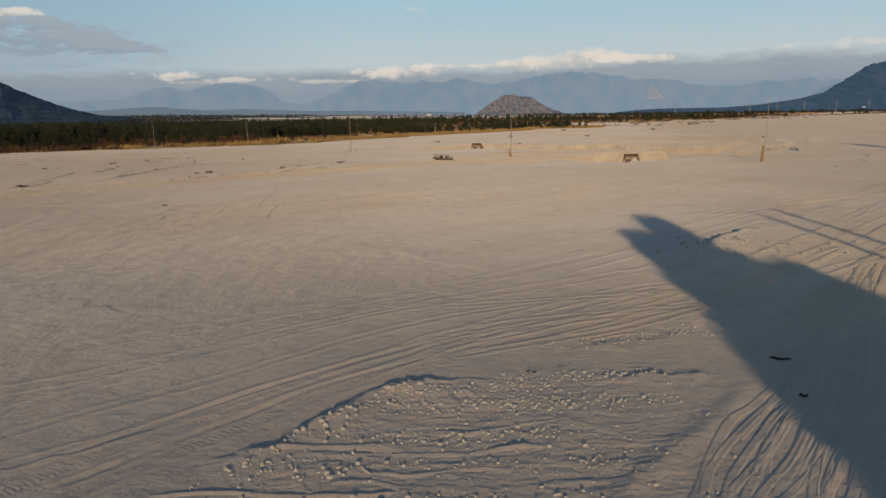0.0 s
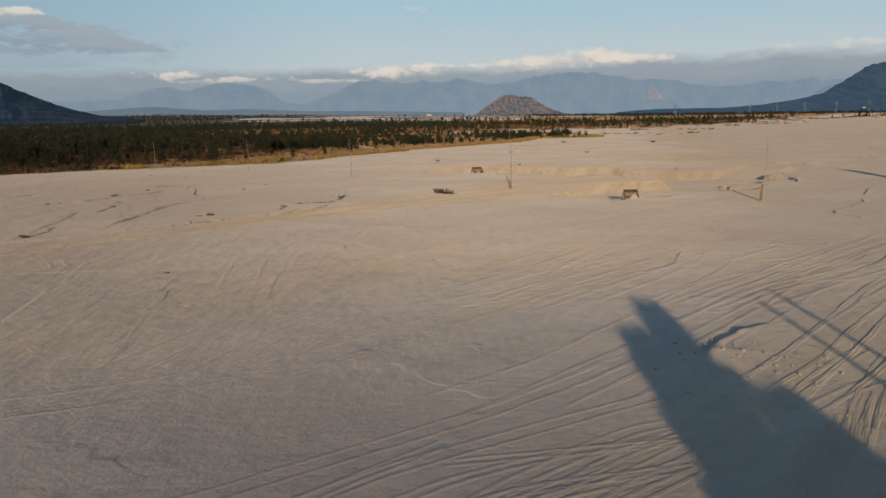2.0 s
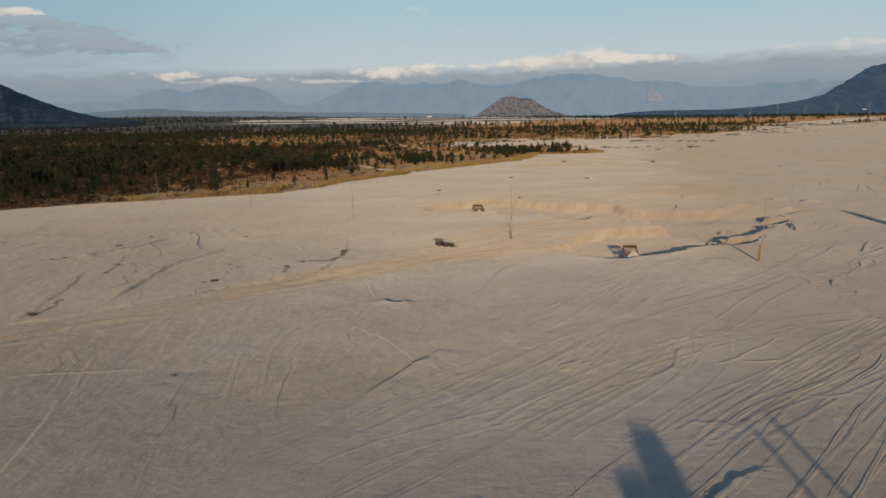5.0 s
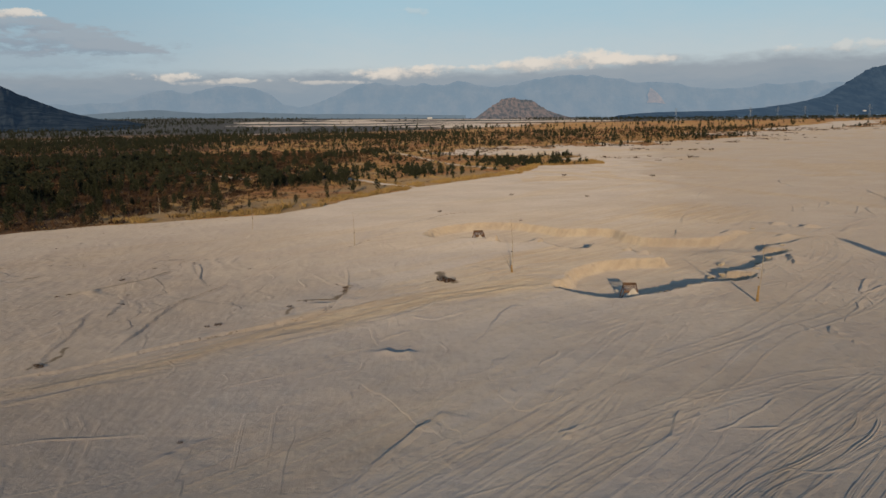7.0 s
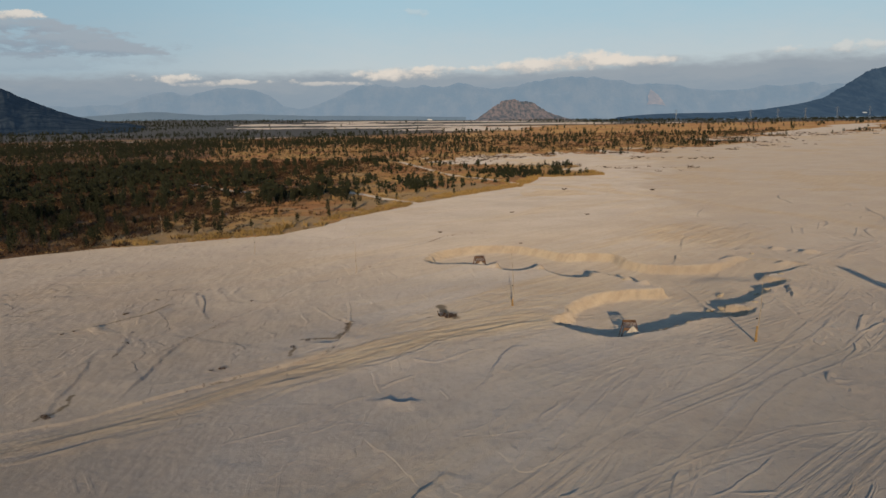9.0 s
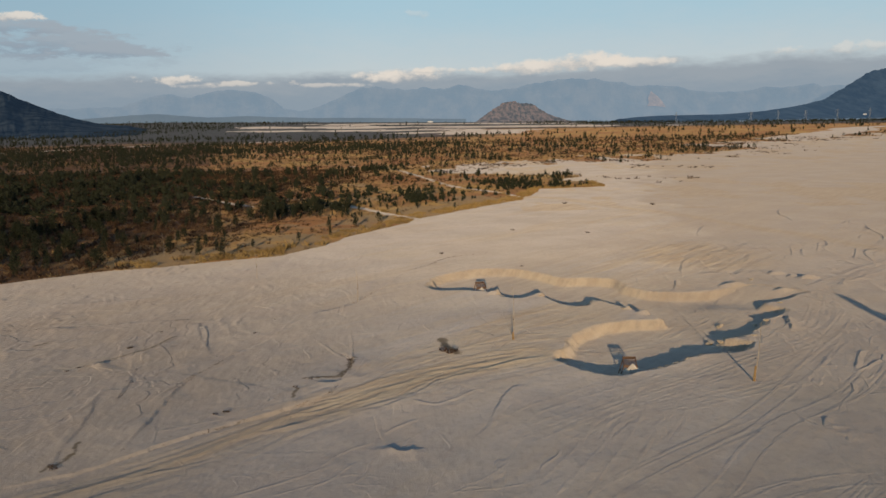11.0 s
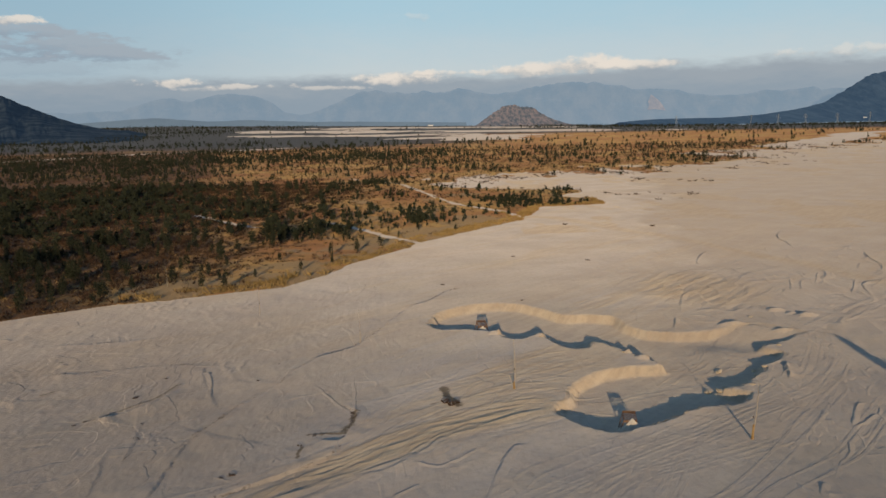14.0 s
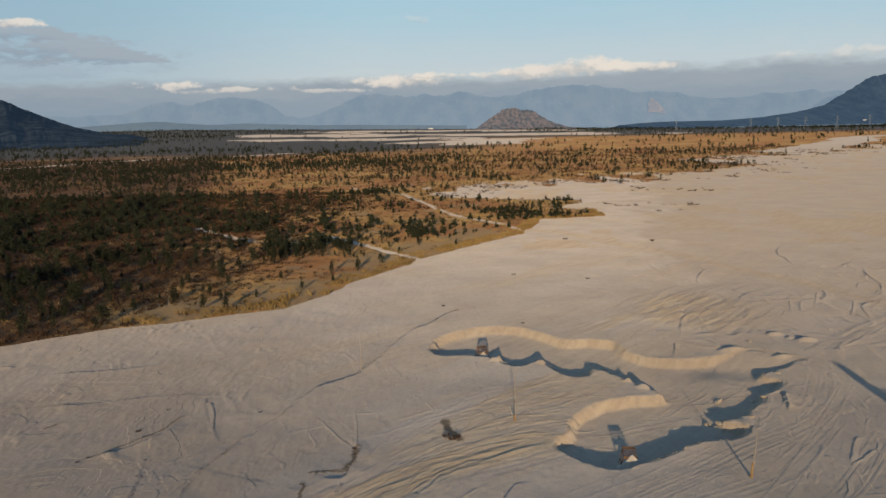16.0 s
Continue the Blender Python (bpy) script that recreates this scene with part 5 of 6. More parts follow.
build_ruts()
build_lips()


def height(x, y):
    return float(ground_shape(np.array([float(x)]), np.array([float(y)]))[0][0])


# ------------------------------------------------------------ hills and ranges
def slope(name, dist, outline, depth, foot, mat, label, rough=0.10, n=260, seed=0, category="mountain", fan=False):
    """A hill or range: outline holds (x, z) of its skyline at that distance; it falls towards the viewer and away behind."""
    o = np.array(outline, float)
    xs = np.linspace(o[0, 0], o[-1, 0], n)
    top = np.interp(xs, o[:, 0], o[:, 1])
    span = o[-1, 0] - o[0, 0]
    hgt = np.maximum(top - foot, 0.5)
    top = top + hgt * rough * 1.6 * fbm(xs / span * 34, xs * 0, 6, seed + 3, 0.6)
    rows = 34
    verts, faces = [], []
    for j in range(rows):
        v = j / (rows - 1)  # 0 at the back foot, 1 at the front foot
        f = np.where(v < 0.3, smooth(np.array(v), 0, 0.3), 1 - (max(v - 0.3, 0.0) / 0.7) ** 0.8)
        rel = fbm(xs / span * 34, xs * 0 + v * 5, 5, seed) + 0.6 * fbm(xs / span * 110, xs * 0 + v * 9, 3, seed + 9)
        z = foot + (top - foot) * f * (1 + rough * 2.4 * rel * np.minimum(1, abs(v - 0.3) * 5)) - 8 * (v > 0.99) - 8 * (v < 0.01)
        y = dist + (0.3 - v) * depth + depth * 0.10 * rel * (1 if 0.02 < v < 0.98 else 0)
        across = xs * y / dist if fan else xs
        verts += list(zip(across.tolist(), y.tolist(), z.tolist()))
    for j in range(rows - 1):
        for i in range(n - 1):
            a = j * n + i
            faces.append((a + n, a + n + 1, a + 1, a))
    ob = mesh_object(name, verts, faces, mat, smooth=True)
    return tagged(ob, label, category, kind="structure")


def sky_line(dist, eye, marks):
    """Skyline marks (tangent of the azimuth, tangent of the height) at a distance, seen from a mid-climb eye height."""
    return [(dist * a, eye + dist * e) for a, e in marks]


FAR_A = [(-0.75, 0.030), (-0.55, 0.031), (-0.484, 0.0294), (-0.4685, 0.0274), (-0.44, 0.0286), (-0.405, 0.0297), (-0.394, 0.0347), (-0.376, 0.0395), (-0.358, 0.0443), (-0.337, 0.0456),
         (-0.303, 0.0425), (-0.2675, 0.0461), (-0.24, 0.0439), (-0.216, 0.0349), (-0.205, 0.027), (-0.185, 0.0222), (-0.171, 0.0248), (-0.143, 0.0336), (-0.107, 0.048), (-0.0656, 0.0502),
         (-0.031, 0.0483), (-0.008, 0.0445), (0.0134, 0.0475), (0.0306, 0.0424), (0.062, 0.0411), (0.083, 0.0420), (0.107, 0.0495), (0.148, 0.0555), (0.179, 0.0549), (0.207, 0.051),
         (0.235, 0.0455), (0.262, 0.0433), (0.29, 0.0377), (0.318, 0.0355), (0.352, 0.0331), (0.386, 0.0393), (0.407, 0.0383), (0.4446, 0.0433), (0.455, 0.0387), (0.479, 0.0376), (0.56, 0.035), (0.75, 0.03)]
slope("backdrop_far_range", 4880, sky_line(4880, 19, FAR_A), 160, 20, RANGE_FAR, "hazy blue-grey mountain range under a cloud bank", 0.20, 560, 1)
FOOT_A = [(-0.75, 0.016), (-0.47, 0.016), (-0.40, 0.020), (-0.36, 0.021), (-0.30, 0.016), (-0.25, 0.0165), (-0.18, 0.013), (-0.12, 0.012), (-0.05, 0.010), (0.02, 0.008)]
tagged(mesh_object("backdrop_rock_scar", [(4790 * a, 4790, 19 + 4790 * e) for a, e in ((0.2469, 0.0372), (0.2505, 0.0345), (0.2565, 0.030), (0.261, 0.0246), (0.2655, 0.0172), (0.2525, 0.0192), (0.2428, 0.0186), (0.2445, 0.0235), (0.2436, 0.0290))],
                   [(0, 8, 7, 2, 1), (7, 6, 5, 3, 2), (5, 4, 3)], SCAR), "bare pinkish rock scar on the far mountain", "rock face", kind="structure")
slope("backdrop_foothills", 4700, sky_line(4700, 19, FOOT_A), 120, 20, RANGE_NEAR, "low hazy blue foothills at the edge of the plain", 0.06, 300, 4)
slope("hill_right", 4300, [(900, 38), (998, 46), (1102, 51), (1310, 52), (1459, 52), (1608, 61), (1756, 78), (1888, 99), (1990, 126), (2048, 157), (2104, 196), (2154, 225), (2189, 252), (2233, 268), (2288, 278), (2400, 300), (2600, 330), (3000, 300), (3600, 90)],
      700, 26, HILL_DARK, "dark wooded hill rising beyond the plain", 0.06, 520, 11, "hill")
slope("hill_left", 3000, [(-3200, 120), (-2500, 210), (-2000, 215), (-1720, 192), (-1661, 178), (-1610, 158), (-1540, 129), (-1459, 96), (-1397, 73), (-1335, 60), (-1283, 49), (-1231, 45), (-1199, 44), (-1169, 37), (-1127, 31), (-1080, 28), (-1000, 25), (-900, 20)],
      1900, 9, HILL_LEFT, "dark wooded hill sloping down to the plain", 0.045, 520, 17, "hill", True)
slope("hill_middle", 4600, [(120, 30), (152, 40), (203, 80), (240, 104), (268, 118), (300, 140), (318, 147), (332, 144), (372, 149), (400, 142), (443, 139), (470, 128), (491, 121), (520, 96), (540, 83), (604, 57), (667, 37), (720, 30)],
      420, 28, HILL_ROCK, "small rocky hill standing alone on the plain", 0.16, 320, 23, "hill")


# ------------------------------------------------------------ plants
def blades(rng, n, spread, h0, h1, size, narrow=0.22, droop=0.2):
    """Triangles of foliage: thin blades round a stem. Returns a list of triangles."""
    out = []
    for _ in range(n):
        z = h0 + (h1 - h0) * rng.random()
        r = spread(z) * math.sqrt(rng.random())
        a = rng.random() * math.tau
        root = Vector((r * math.cos(a), r * math.sin(a), z))
        b = a + rng.uniform(-0.9, 0.9)
        tip = root + Vector((math.cos(b), math.sin(b), rng.uniform(0.3, 1.5) - droop)).normalized() * size * rng.uniform(0.6, 1.3)
        side = (tip - root).cross(Vector((rng.uniform(-1, 1), rng.uniform(-1, 1), rng.uniform(-1, 1)))).normalized() * size * narrow
        out.append((root - side, root + side, tip))
    return out


def triangles(name, tris, mat, parent=None):
    verts = [tuple(v) for t in tris for v in t]
    return mesh_object(name, verts, [(3 * i, 3 * i + 1, 3 * i + 2) for i in range(len(tris))], mat, parent)


def casuarina(seed, tall=3.2, wide=0.75, leaves=330):
    """A young casuarina: thin leaning trunk, uneven feathery cone."""
    rng = random.Random(seed)
    root = new("casuarina_tree")
    lean = (rng.uniform(-0.1, 0.1), rng.uniform(-0.1, 0.1))
    bm = bmesh.new()
    tube(bm, [(lean[0] * t * tall, lean[1] * t * tall, t * tall * 0.9) for t in (0, 0.3, 0.65, 1)], [0.055, 0.045, 0.03, 0.01], 6)
    for k in range(5):
        z, a = tall * (0.2 + 0.12 * k), k * 2.4 + rng.random()
        tube(bm, [(lean[0] * z, lean[1] * z, z), (lean[0] * z + math.cos(a) * 0.5, lean[1] * z + math.sin(a) * 0.5, z + 0.35)], [0.022, 0.008], 4)
    part("trunk", bm, BARK, root)
    tris = []
    for _ in range(rng.choice((6, 7, 8))):
        z0 = rng.uniform(0.08, 0.62) * tall
        a, r = rng.random() * math.tau, wide * rng.uniform(0.15, 0.6)
        cx, cy, hh = r * math.cos(a), r * math.sin(a), tall * rng.uniform(0.25, 0.42)
        for t in blades(rng, leaves // 9, lambda z: wide * 0.55 * (1 - 0.6 * z / hh), 0, hh, 0.34):
            tris.append([v + Vector((cx, cy, z0)) for v in t])
    tris += blades(rng, leaves // 4, lambda z: wide * 0.75 * max(0.05, 1 - z / tall), tall * 0.1, tall, 0.3)
    for t in tris:
        for v in t:
            v.x += lean[0] * v.z
            v.y += lean[1] * v.z
    triangles("crown", tris, NEEDLES, root)
    return tagged(root, "young dark-green casuarina tree with feathery foliage on the dry scrub", "tree", group="trees of the scrub")


def joined(name, shapes, places, mat, label, category):
    """Many plants in one mesh: shapes are arrays of triangles (n, 3, 3); places rows of x, y, z, scale, turn, widen."""
    rng = np.random.RandomState(5)
    out = []
    pick = rng.randint(len(shapes), size=len(places))
    for i, s in enumerate(shapes):
        p = places[pick == i]
        if not len(p):
            continue
        c, d = np.cos(p[:, 4]), np.sin(p[:, 4])
        w = p[:, 3] * p[:, 5]
        x = (s[None, :, :, 0] * c[:, None, None] - s[None, :, :, 1] * d[:, None, None]) * w[:, None, None] + p[:, 0, None, None]
        y = (s[None, :, :, 0] * d[:, None, None] + s[None, :, :, 1] * c[:, None, None]) * w[:, None, None] + p[:, 1, None, None]
        z = s[None, :, :, 2] * p[:, 3, None, None] + p[:, 2, None, None]
        out.append(np.stack([x, y, z], -1).reshape(-1, 3))
    co = np.concatenate(out).astype(np.float32)
    n = len(co) // 3
    me = bpy.data.meshes.new(name)
    me.vertices.add(len(co))
    me.vertices.foreach_set("co", co.ravel())
    me.loops.add(len(co))
    me.loops.foreach_set("vertex_index", np.arange(len(co), dtype=np.int32))
    me.polygons.add(n)
    me.polygons.foreach_set("loop_start", np.arange(0, 3 * n, 3, dtype=np.int32))
    me.polygons.foreach_set("loop_total", np.full(n, 3, np.int32))
    me.update(calc_edges=True)
    me.materials.append(mat)
    return tagged(new(name, me), label, category, kind="stuff")


def as_array(tris):
    return np.array([[tuple(v) for v in t] for t in tris], float)


def tree_shape(seed, n):
    """Triangles of one far tree, one unit high."""
    rng = random.Random(seed)
    tris = []
    for k in range(5):
        z0, a, r = rng.uniform(0.0, 0.55), rng.random() * math.tau, rng.uniform(0.03, 0.16)
        for t in blades(rng, n // 7, lambda z: 0.13, 0, 0.35, 0.24, 0.42):
            tris.append([v + Vector((r * math.cos(a), r * math.sin(a), z0)) for v in t])
    tris += blades(rng, n - 5 * (n // 7), lambda z: 0.24 * max(0.08, 1 - z), 0.05, 0.95, 0.24, 0.40)
    return as_array(tris)


def tuft_shape(seed, n, wide=0.5):
    rng = random.Random(seed)
    return as_array(blades(rng, n, lambda z: wide, 0.0, 0.15, 0.9, 0.10, -0.6))


def scatter(n, y0, y1, seed, margin=12.0):
    rng = np.random.RandomState(seed)
    y = np.sqrt(rng.rand(n) * (y1 * y1 - y0 * y0) + y0 * y0)
    x = (rng.rand(n) * 2 - 1) * (0.60 * y + margin)
    return x, y, rng


def wooded(x, y):
    """How densely trees stand."""
    left = undergrowth(x, y) * smooth(y, 1000, 600) * (0.10 + 0.95 * smooth(fbm(x / 13, y / 20, 3, 103), -0.05, 0.10))
    clump = np.exp(-(((x - 46) / 12) ** 2 + ((y - 294) / 3.5) ** 2)) + 0.35 * np.exp(-(((x + 22) / 18) ** 2 + ((y - 262) / 26) ** 2))
    belt = 0.7 * np.exp(-((y - 800 - 0.35 * x) / 80) ** 2) * smooth(x, 60, -80) + 0.9 * smooth(fbm(x / 260, y / 90, 3, 105), -0.03, 0.12) * smooth(y, 950, 1150) * np.maximum(smooth(x, 150, -60), smooth(y, 2600, 3200))
    loose = 0.09 + 0.42 * smooth(fbm(x / 34, y / 40, 4, 107), 0.03, 0.22)
    belt = belt + 0.8 * np.exp(-((y - 1010 - 0.5 * (x + 200)) / 60) ** 2) * smooth(fbm(x / 60, y / 60, 3, 109), -0.1, 0.1) * smooth(x, 0, -60)
    open_bed = smooth(y, 1250, 1500) * smooth(x, -900, -600) * smooth(x, 420, 250)
    left = left * (1 - 0.8 * pale_grass(x, y))
    return np.clip(0.20 * left * (1 + 1.5 * np.maximum(smooth(y, 330, 460), smooth(y, 190, 150) * smooth(-x, 45, 70))) + 0.8 * clump + (belt + loose * (1 - 0.85 * pale_grass(x, y))) * (1 - 0.93 * open_bed), 0, 1)


def plant_trees():
    made = []
    for n, y0, y1, seed, lo, hi in ((17000, 112, 430, 1, 1.5, 3.9), (17000, 430, 1000, 2, 2.4, 5.6), (14000, 1000, 3000, 3, 4.0, 9.0), (7000, 3000, 4400, 4, 7.0, 13.0)):
        x, y, rng = scatter(n, y0, y1, seed)
        keep = rng.rand(n) < wooded(x, y)
        x, y = x[keep], y[keep]
        z, scrub, _ = ground_shape(x, y)
        back = ground_shape(x, y - 1.2)[1]
        ok = (scrub > 0.5) & (back > 0.4)
        h = lo + (hi - lo) * rng.rand(len(x)) ** 1.5
        h *= 0.75 + 0.35 * smooth(-x, 10, 60) * smooth(y, 500, 300) + 0.2 * smooth(y, 300, 600)
        made.append(np.stack([x, y, z - 0.05, h, rng.rand(len(x)) * 6.28, rng.uniform(0.62, 1.1, len(x))], 1)[ok])
    near = made[0]
    order = np.argsort(near[:, 1] + np.abs(near[:, 0]) * 0.3)
    near = near[order]
    kinds = [casuarina(s, 3.2, w, 330) for s, w in ((1, 0.7), (2, 0.85), (3, 0.75), (4, 1.0), (5, 0.9), (6, 1.1))]
    rng = random.Random(4)
    near[:, 5] *= 1.25
    near[:270, 3] *= 1.15
    for i, p in enumerate(near[:270]):
        if i < len(kinds):
            ob = kinds[i]
            ob.matrix_basis = pose(p[0], p[1], p[2], 0, 0, math.degrees(p[4])) @ Matrix.Diagonal((p[3] / 3.2 * p[5], p[3] / 3.2 * p[5], p[3] / 3.2, 1))
        else:
            ob = copy_thing(rng.choice(kinds), Matrix())
            ob.scale = (p[3] / 3.2 * p[5], p[3] / 3.2 * p[5], p[3] / 3.2)
            ob.rotation_euler = (0, 0, p[4])
            ob.location = (p[0], p[1], p[2])
    joined("casuarina_grove", [tree_shape(s, 64) for s in (11, 12, 13, 14, 15)], near[270:], GROVE,
           "dense stand of dark-green young casuarina trees on dry scrub", "trees")
    joined("casuarina_grove_far", [tree_shape(s, 30) for s in (21, 22, 23, 24)], np.concatenate(made[1:]), GROVE,
           "scattered dark casuarina trees across the brown plain", "trees")


def plant_grass():
    # straw-coloured fringe along the edge of the sand, brown brush behind it
    x, y, rng = scatter(60000, 105, 330, 31)
    z, scrub, _ = ground_shape(x, y)
    front = ground_shape(x + 3.0, y - 7.0)[1]
    ok = (scrub > 0.6) & (front < 0.6) & (x > -62) & (fbm(x / 7, y / 7, 3, 133) + 0.006 * (x + 30) > -0.02)
    p = np.stack([x, y, z - 0.03, rng.uniform(0.45, 1.05, len(x)), rng.rand(len(x)) * 6.28, rng.uniform(0.8, 1.5, len(x))], 1)[ok]
    p[:, 3] *= 1 + 0.9 * np.exp(-(((p[:, 0] + 33) / 7) ** 2 + ((p[:, 1] - 161) / 6) ** 2))
    joined("straw_grass", [tuft_shape(s, 12) for s in (1, 2, 3)], p[:13000], STRAW, "tall golden dry grass along the edge of the sand", "grass")
    x, y, rng = scatter(44000, 108, 430, 33)
    z, scrub, _ = ground_shape(x, y)
    dense = 0.22 + 0.78 * smooth(-x - 20, 0, 45)
    ok = (scrub > 0.5) & (rng.rand(len(x)) < dense * (1 - 0.85 * pale_grass(x, y)))
    p = np.stack([x, y, z - 0.03, rng.uniform(0.3, 1.1, len(x)) * (0.7 + 0.5 * smooth(-x, 30, 70)), rng.rand(len(x)) * 6.28, rng.uniform(0.9, 1.6, len(x))], 1)[ok]
    joined("dry_brush", [tuft_shape(s, 9, 0.6) for s in (5, 6, 7)], p, BRUSH, "low brown dry brush covering the scrub plain", "brush")
    x, y, rng = scatter(26000, 330, 1000, 39)
    z, scrub, _ = ground_shape(x, y)
    ok = (scrub > 0.5) & (rng.rand(len(x)) < 0.35 + 0.65 * smooth(fbm(x / 30, y / 50, 3, 113), -0.1, 0.15))
    p = np.stack([x, y, z - 0.05, rng.uniform(0.6, 1.7, len(x)), rng.rand(len(x)) * 6.28, rng.uniform(1.0, 1.7, len(x))], 1)[ok]
    joined("far_brush", [tuft_shape(s, 7, 0.7) for s in (61, 62, 63)], p, BRUSH, "brown bushes dotted over the far scrub plain", "brush")
    x, y, rng = scatter(30000, 125, 640, 35)
    z, scrub, _ = ground_shape(x, y)
    ok = (scrub > 0.5) & (fbm(x / 22, y / 22, 3, 111) > 0.0) & (rng.rand(len(x)) < 0.8)
    p = np.stack([x, y, z - 0.03, rng.uniform(0.25, 0.6, len(x)), rng.rand(len(x)) * 6.28, rng.uniform(1.0, 1.8, len(x))], 1)[ok]
    joined("straw_patches", [tuft_shape(s, 8, 0.6) for s in (8, 9)], p, STRAW, "patches of straw-coloured grass among the trees", "grass")


def twig_debris():
    """Dead roots and twigs caught along the little cut banks."""
    rng = np.random.RandomState(17)
    rows = []
    for i, n, s in ((0, 150, 0.22), (1, 40, 0.22), (2, 26, 0.15), (3, 26, 0.2), (5, 60, 0.12), (6, 30, 0.12), (7, 70, 0.2), (4, 80, 0.16), (21, 60, 0.18), (22, 60, 0.18)):
        ln = curve(BANKS[i][0], 8)
        t = rng.rand(n) * (len(ln) - 1)
        t = t[vnoise(t * 0.35, t * 0 + i, 11) > 0.42]
        k = t.astype(int)
        p = ln[k] + (ln[k + 1] - ln[k]) * (t - k)[:, None] + rng.normal(0, 0.09, (len(t), 2))
        rows.append(np.stack([p[:, 0], p[:, 1], ground_shape(p[:, 0], p[:, 1])[0] - 0.02, 0.55 * s * rng.uniform(0.4, 1.3, len(t)), rng.rand(len(t)) * 6.28, rng.uniform(1.2, 2.4, len(t))], 1))
    joined("twig_debris", [tuft_shape(s, 14, 0.7) for s in (41, 42, 43)], np.concatenate(rows), BRUSH, "dead brown roots and twigs along the cut banks", "debris")


twig_debris()


def stray_brush():
    """Clumps of brush that thin out over the sand beyond the scrub."""
    x, y, rng = scatter(40000, 300, 900, 37)
    z, scrub, _ = ground_shape(x, y)
    near = ground_shape(x - 45, y + 25)[1]
    ok = (scrub < 0.3) & (near > 0.5) & (fbm(x / 13, y / 24, 4, 135, 0.6) > 0.05) & (rng.rand(len(x)) < 0.8)
    p = np.stack([x, y, z - 0.03, rng.uniform(0.35, 1.2, len(x)), rng.rand(len(x)) * 6.28, rng.uniform(1.0, 2.0, len(x))], 1)[ok][:9000]
    joined("stray_brush", [tuft_shape(s, 9, 0.6) for s in (51, 52, 53)], p, BRUSH, "loose clumps of dry brown brush on the pale sand", "brush")


stray_brush()


def broad_tree(name, at, leaders, label):
    """A dense bushy tree with several leaders: (offset x, offset y, height, half width)."""
    rng = random.Random(9)
    root = new(name)
    root.location = at
    bm = bmesh.new()
    tris = []
    for ox, oy, tall, wide in leaders:
        tube(bm, [(0, 0, 0), (ox * 0.4, oy * 0.4, tall * 0.3), (ox, oy, tall * 0.92)], [0.16, 0.11, 0.02], 8)
        for k in range(7):
            a, z = k * 2.4, tall * (0.25 + 0.09 * k)
            tube(bm, [(ox * 0.8, oy * 0.8, z), (ox * 0.8 + math.cos(a) * wide * 0.8, oy * 0.8 + math.sin(a) * wide * 0.8, z + 0.5)], [0.04, 0.012], 5)
        for t in blades(rng, 1500, lambda z: wide * (0.25 + 0.75 * min(1.0, (1 - z / tall) * 1.9)), tall * 0.12, tall * 0.97, 0.42, 0.35):
            tris.append([v + Vector((ox, oy, 0)) for v in t])
    part("trunk", bm, BARK, root)
    triangles("crown", tris, NEEDLES, root)
    return tagged(root, label, "tree")


broad_tree("bushy_tree", (5.8, -7.5, 0), [(0.45, 0, 6.4, 1.15), (-0.8, 0, 5.75, 0.95), (1.9, 0.3, 4.6, 1.2), (0.2, 0.2, 4.2, 1.7), (-1.2, 0, 3.2, 1.1), (3.0, 0.2, 3.6, 1.2)],
           "bushy dark-green tree standing on the sand")
broad_tree("bushy_tree", (51.5, 62, 0), [(0, 0, 7.6, 0.9), (1.6, 0.4, 5.6, 1.4), (3.4, 0, 4.6, 1.5)], "tall dark-green tree standing alone on the sand")
plant_trees()
plant_grass()


def dry_shrub(seed):
    rng = random.Random(seed)
    root = new("dry_shrub")
    bm = bmesh.new()
    for _ in range(14):
        a, l = rng.random() * math.tau, rng.uniform(0.25, 0.6)
        p = Vector((math.cos(a) * 0.1, math.sin(a) * 0.1, 0))
        tube(bm, [p, p + Vector((math.cos(a) * l * 0.4, math.sin(a) * l * 0.4, l * 0.35)), p + Vector((math.cos(a) * l, math.sin(a) * l, l * rng.uniform(0.3, 0.8)))], [0.02, 0.014, 0.005], 4)
    part("twigs", bm, BRUSH, root)
    triangles("leaves", blades(rng, 60, lambda z: 0.45, 0.02, 0.35, 0.16, 0.3), BRUSH, root)
    return tagged(root, "small dry brown shrub on the bare sand", "shrub", group="dry shrubs on the sand")


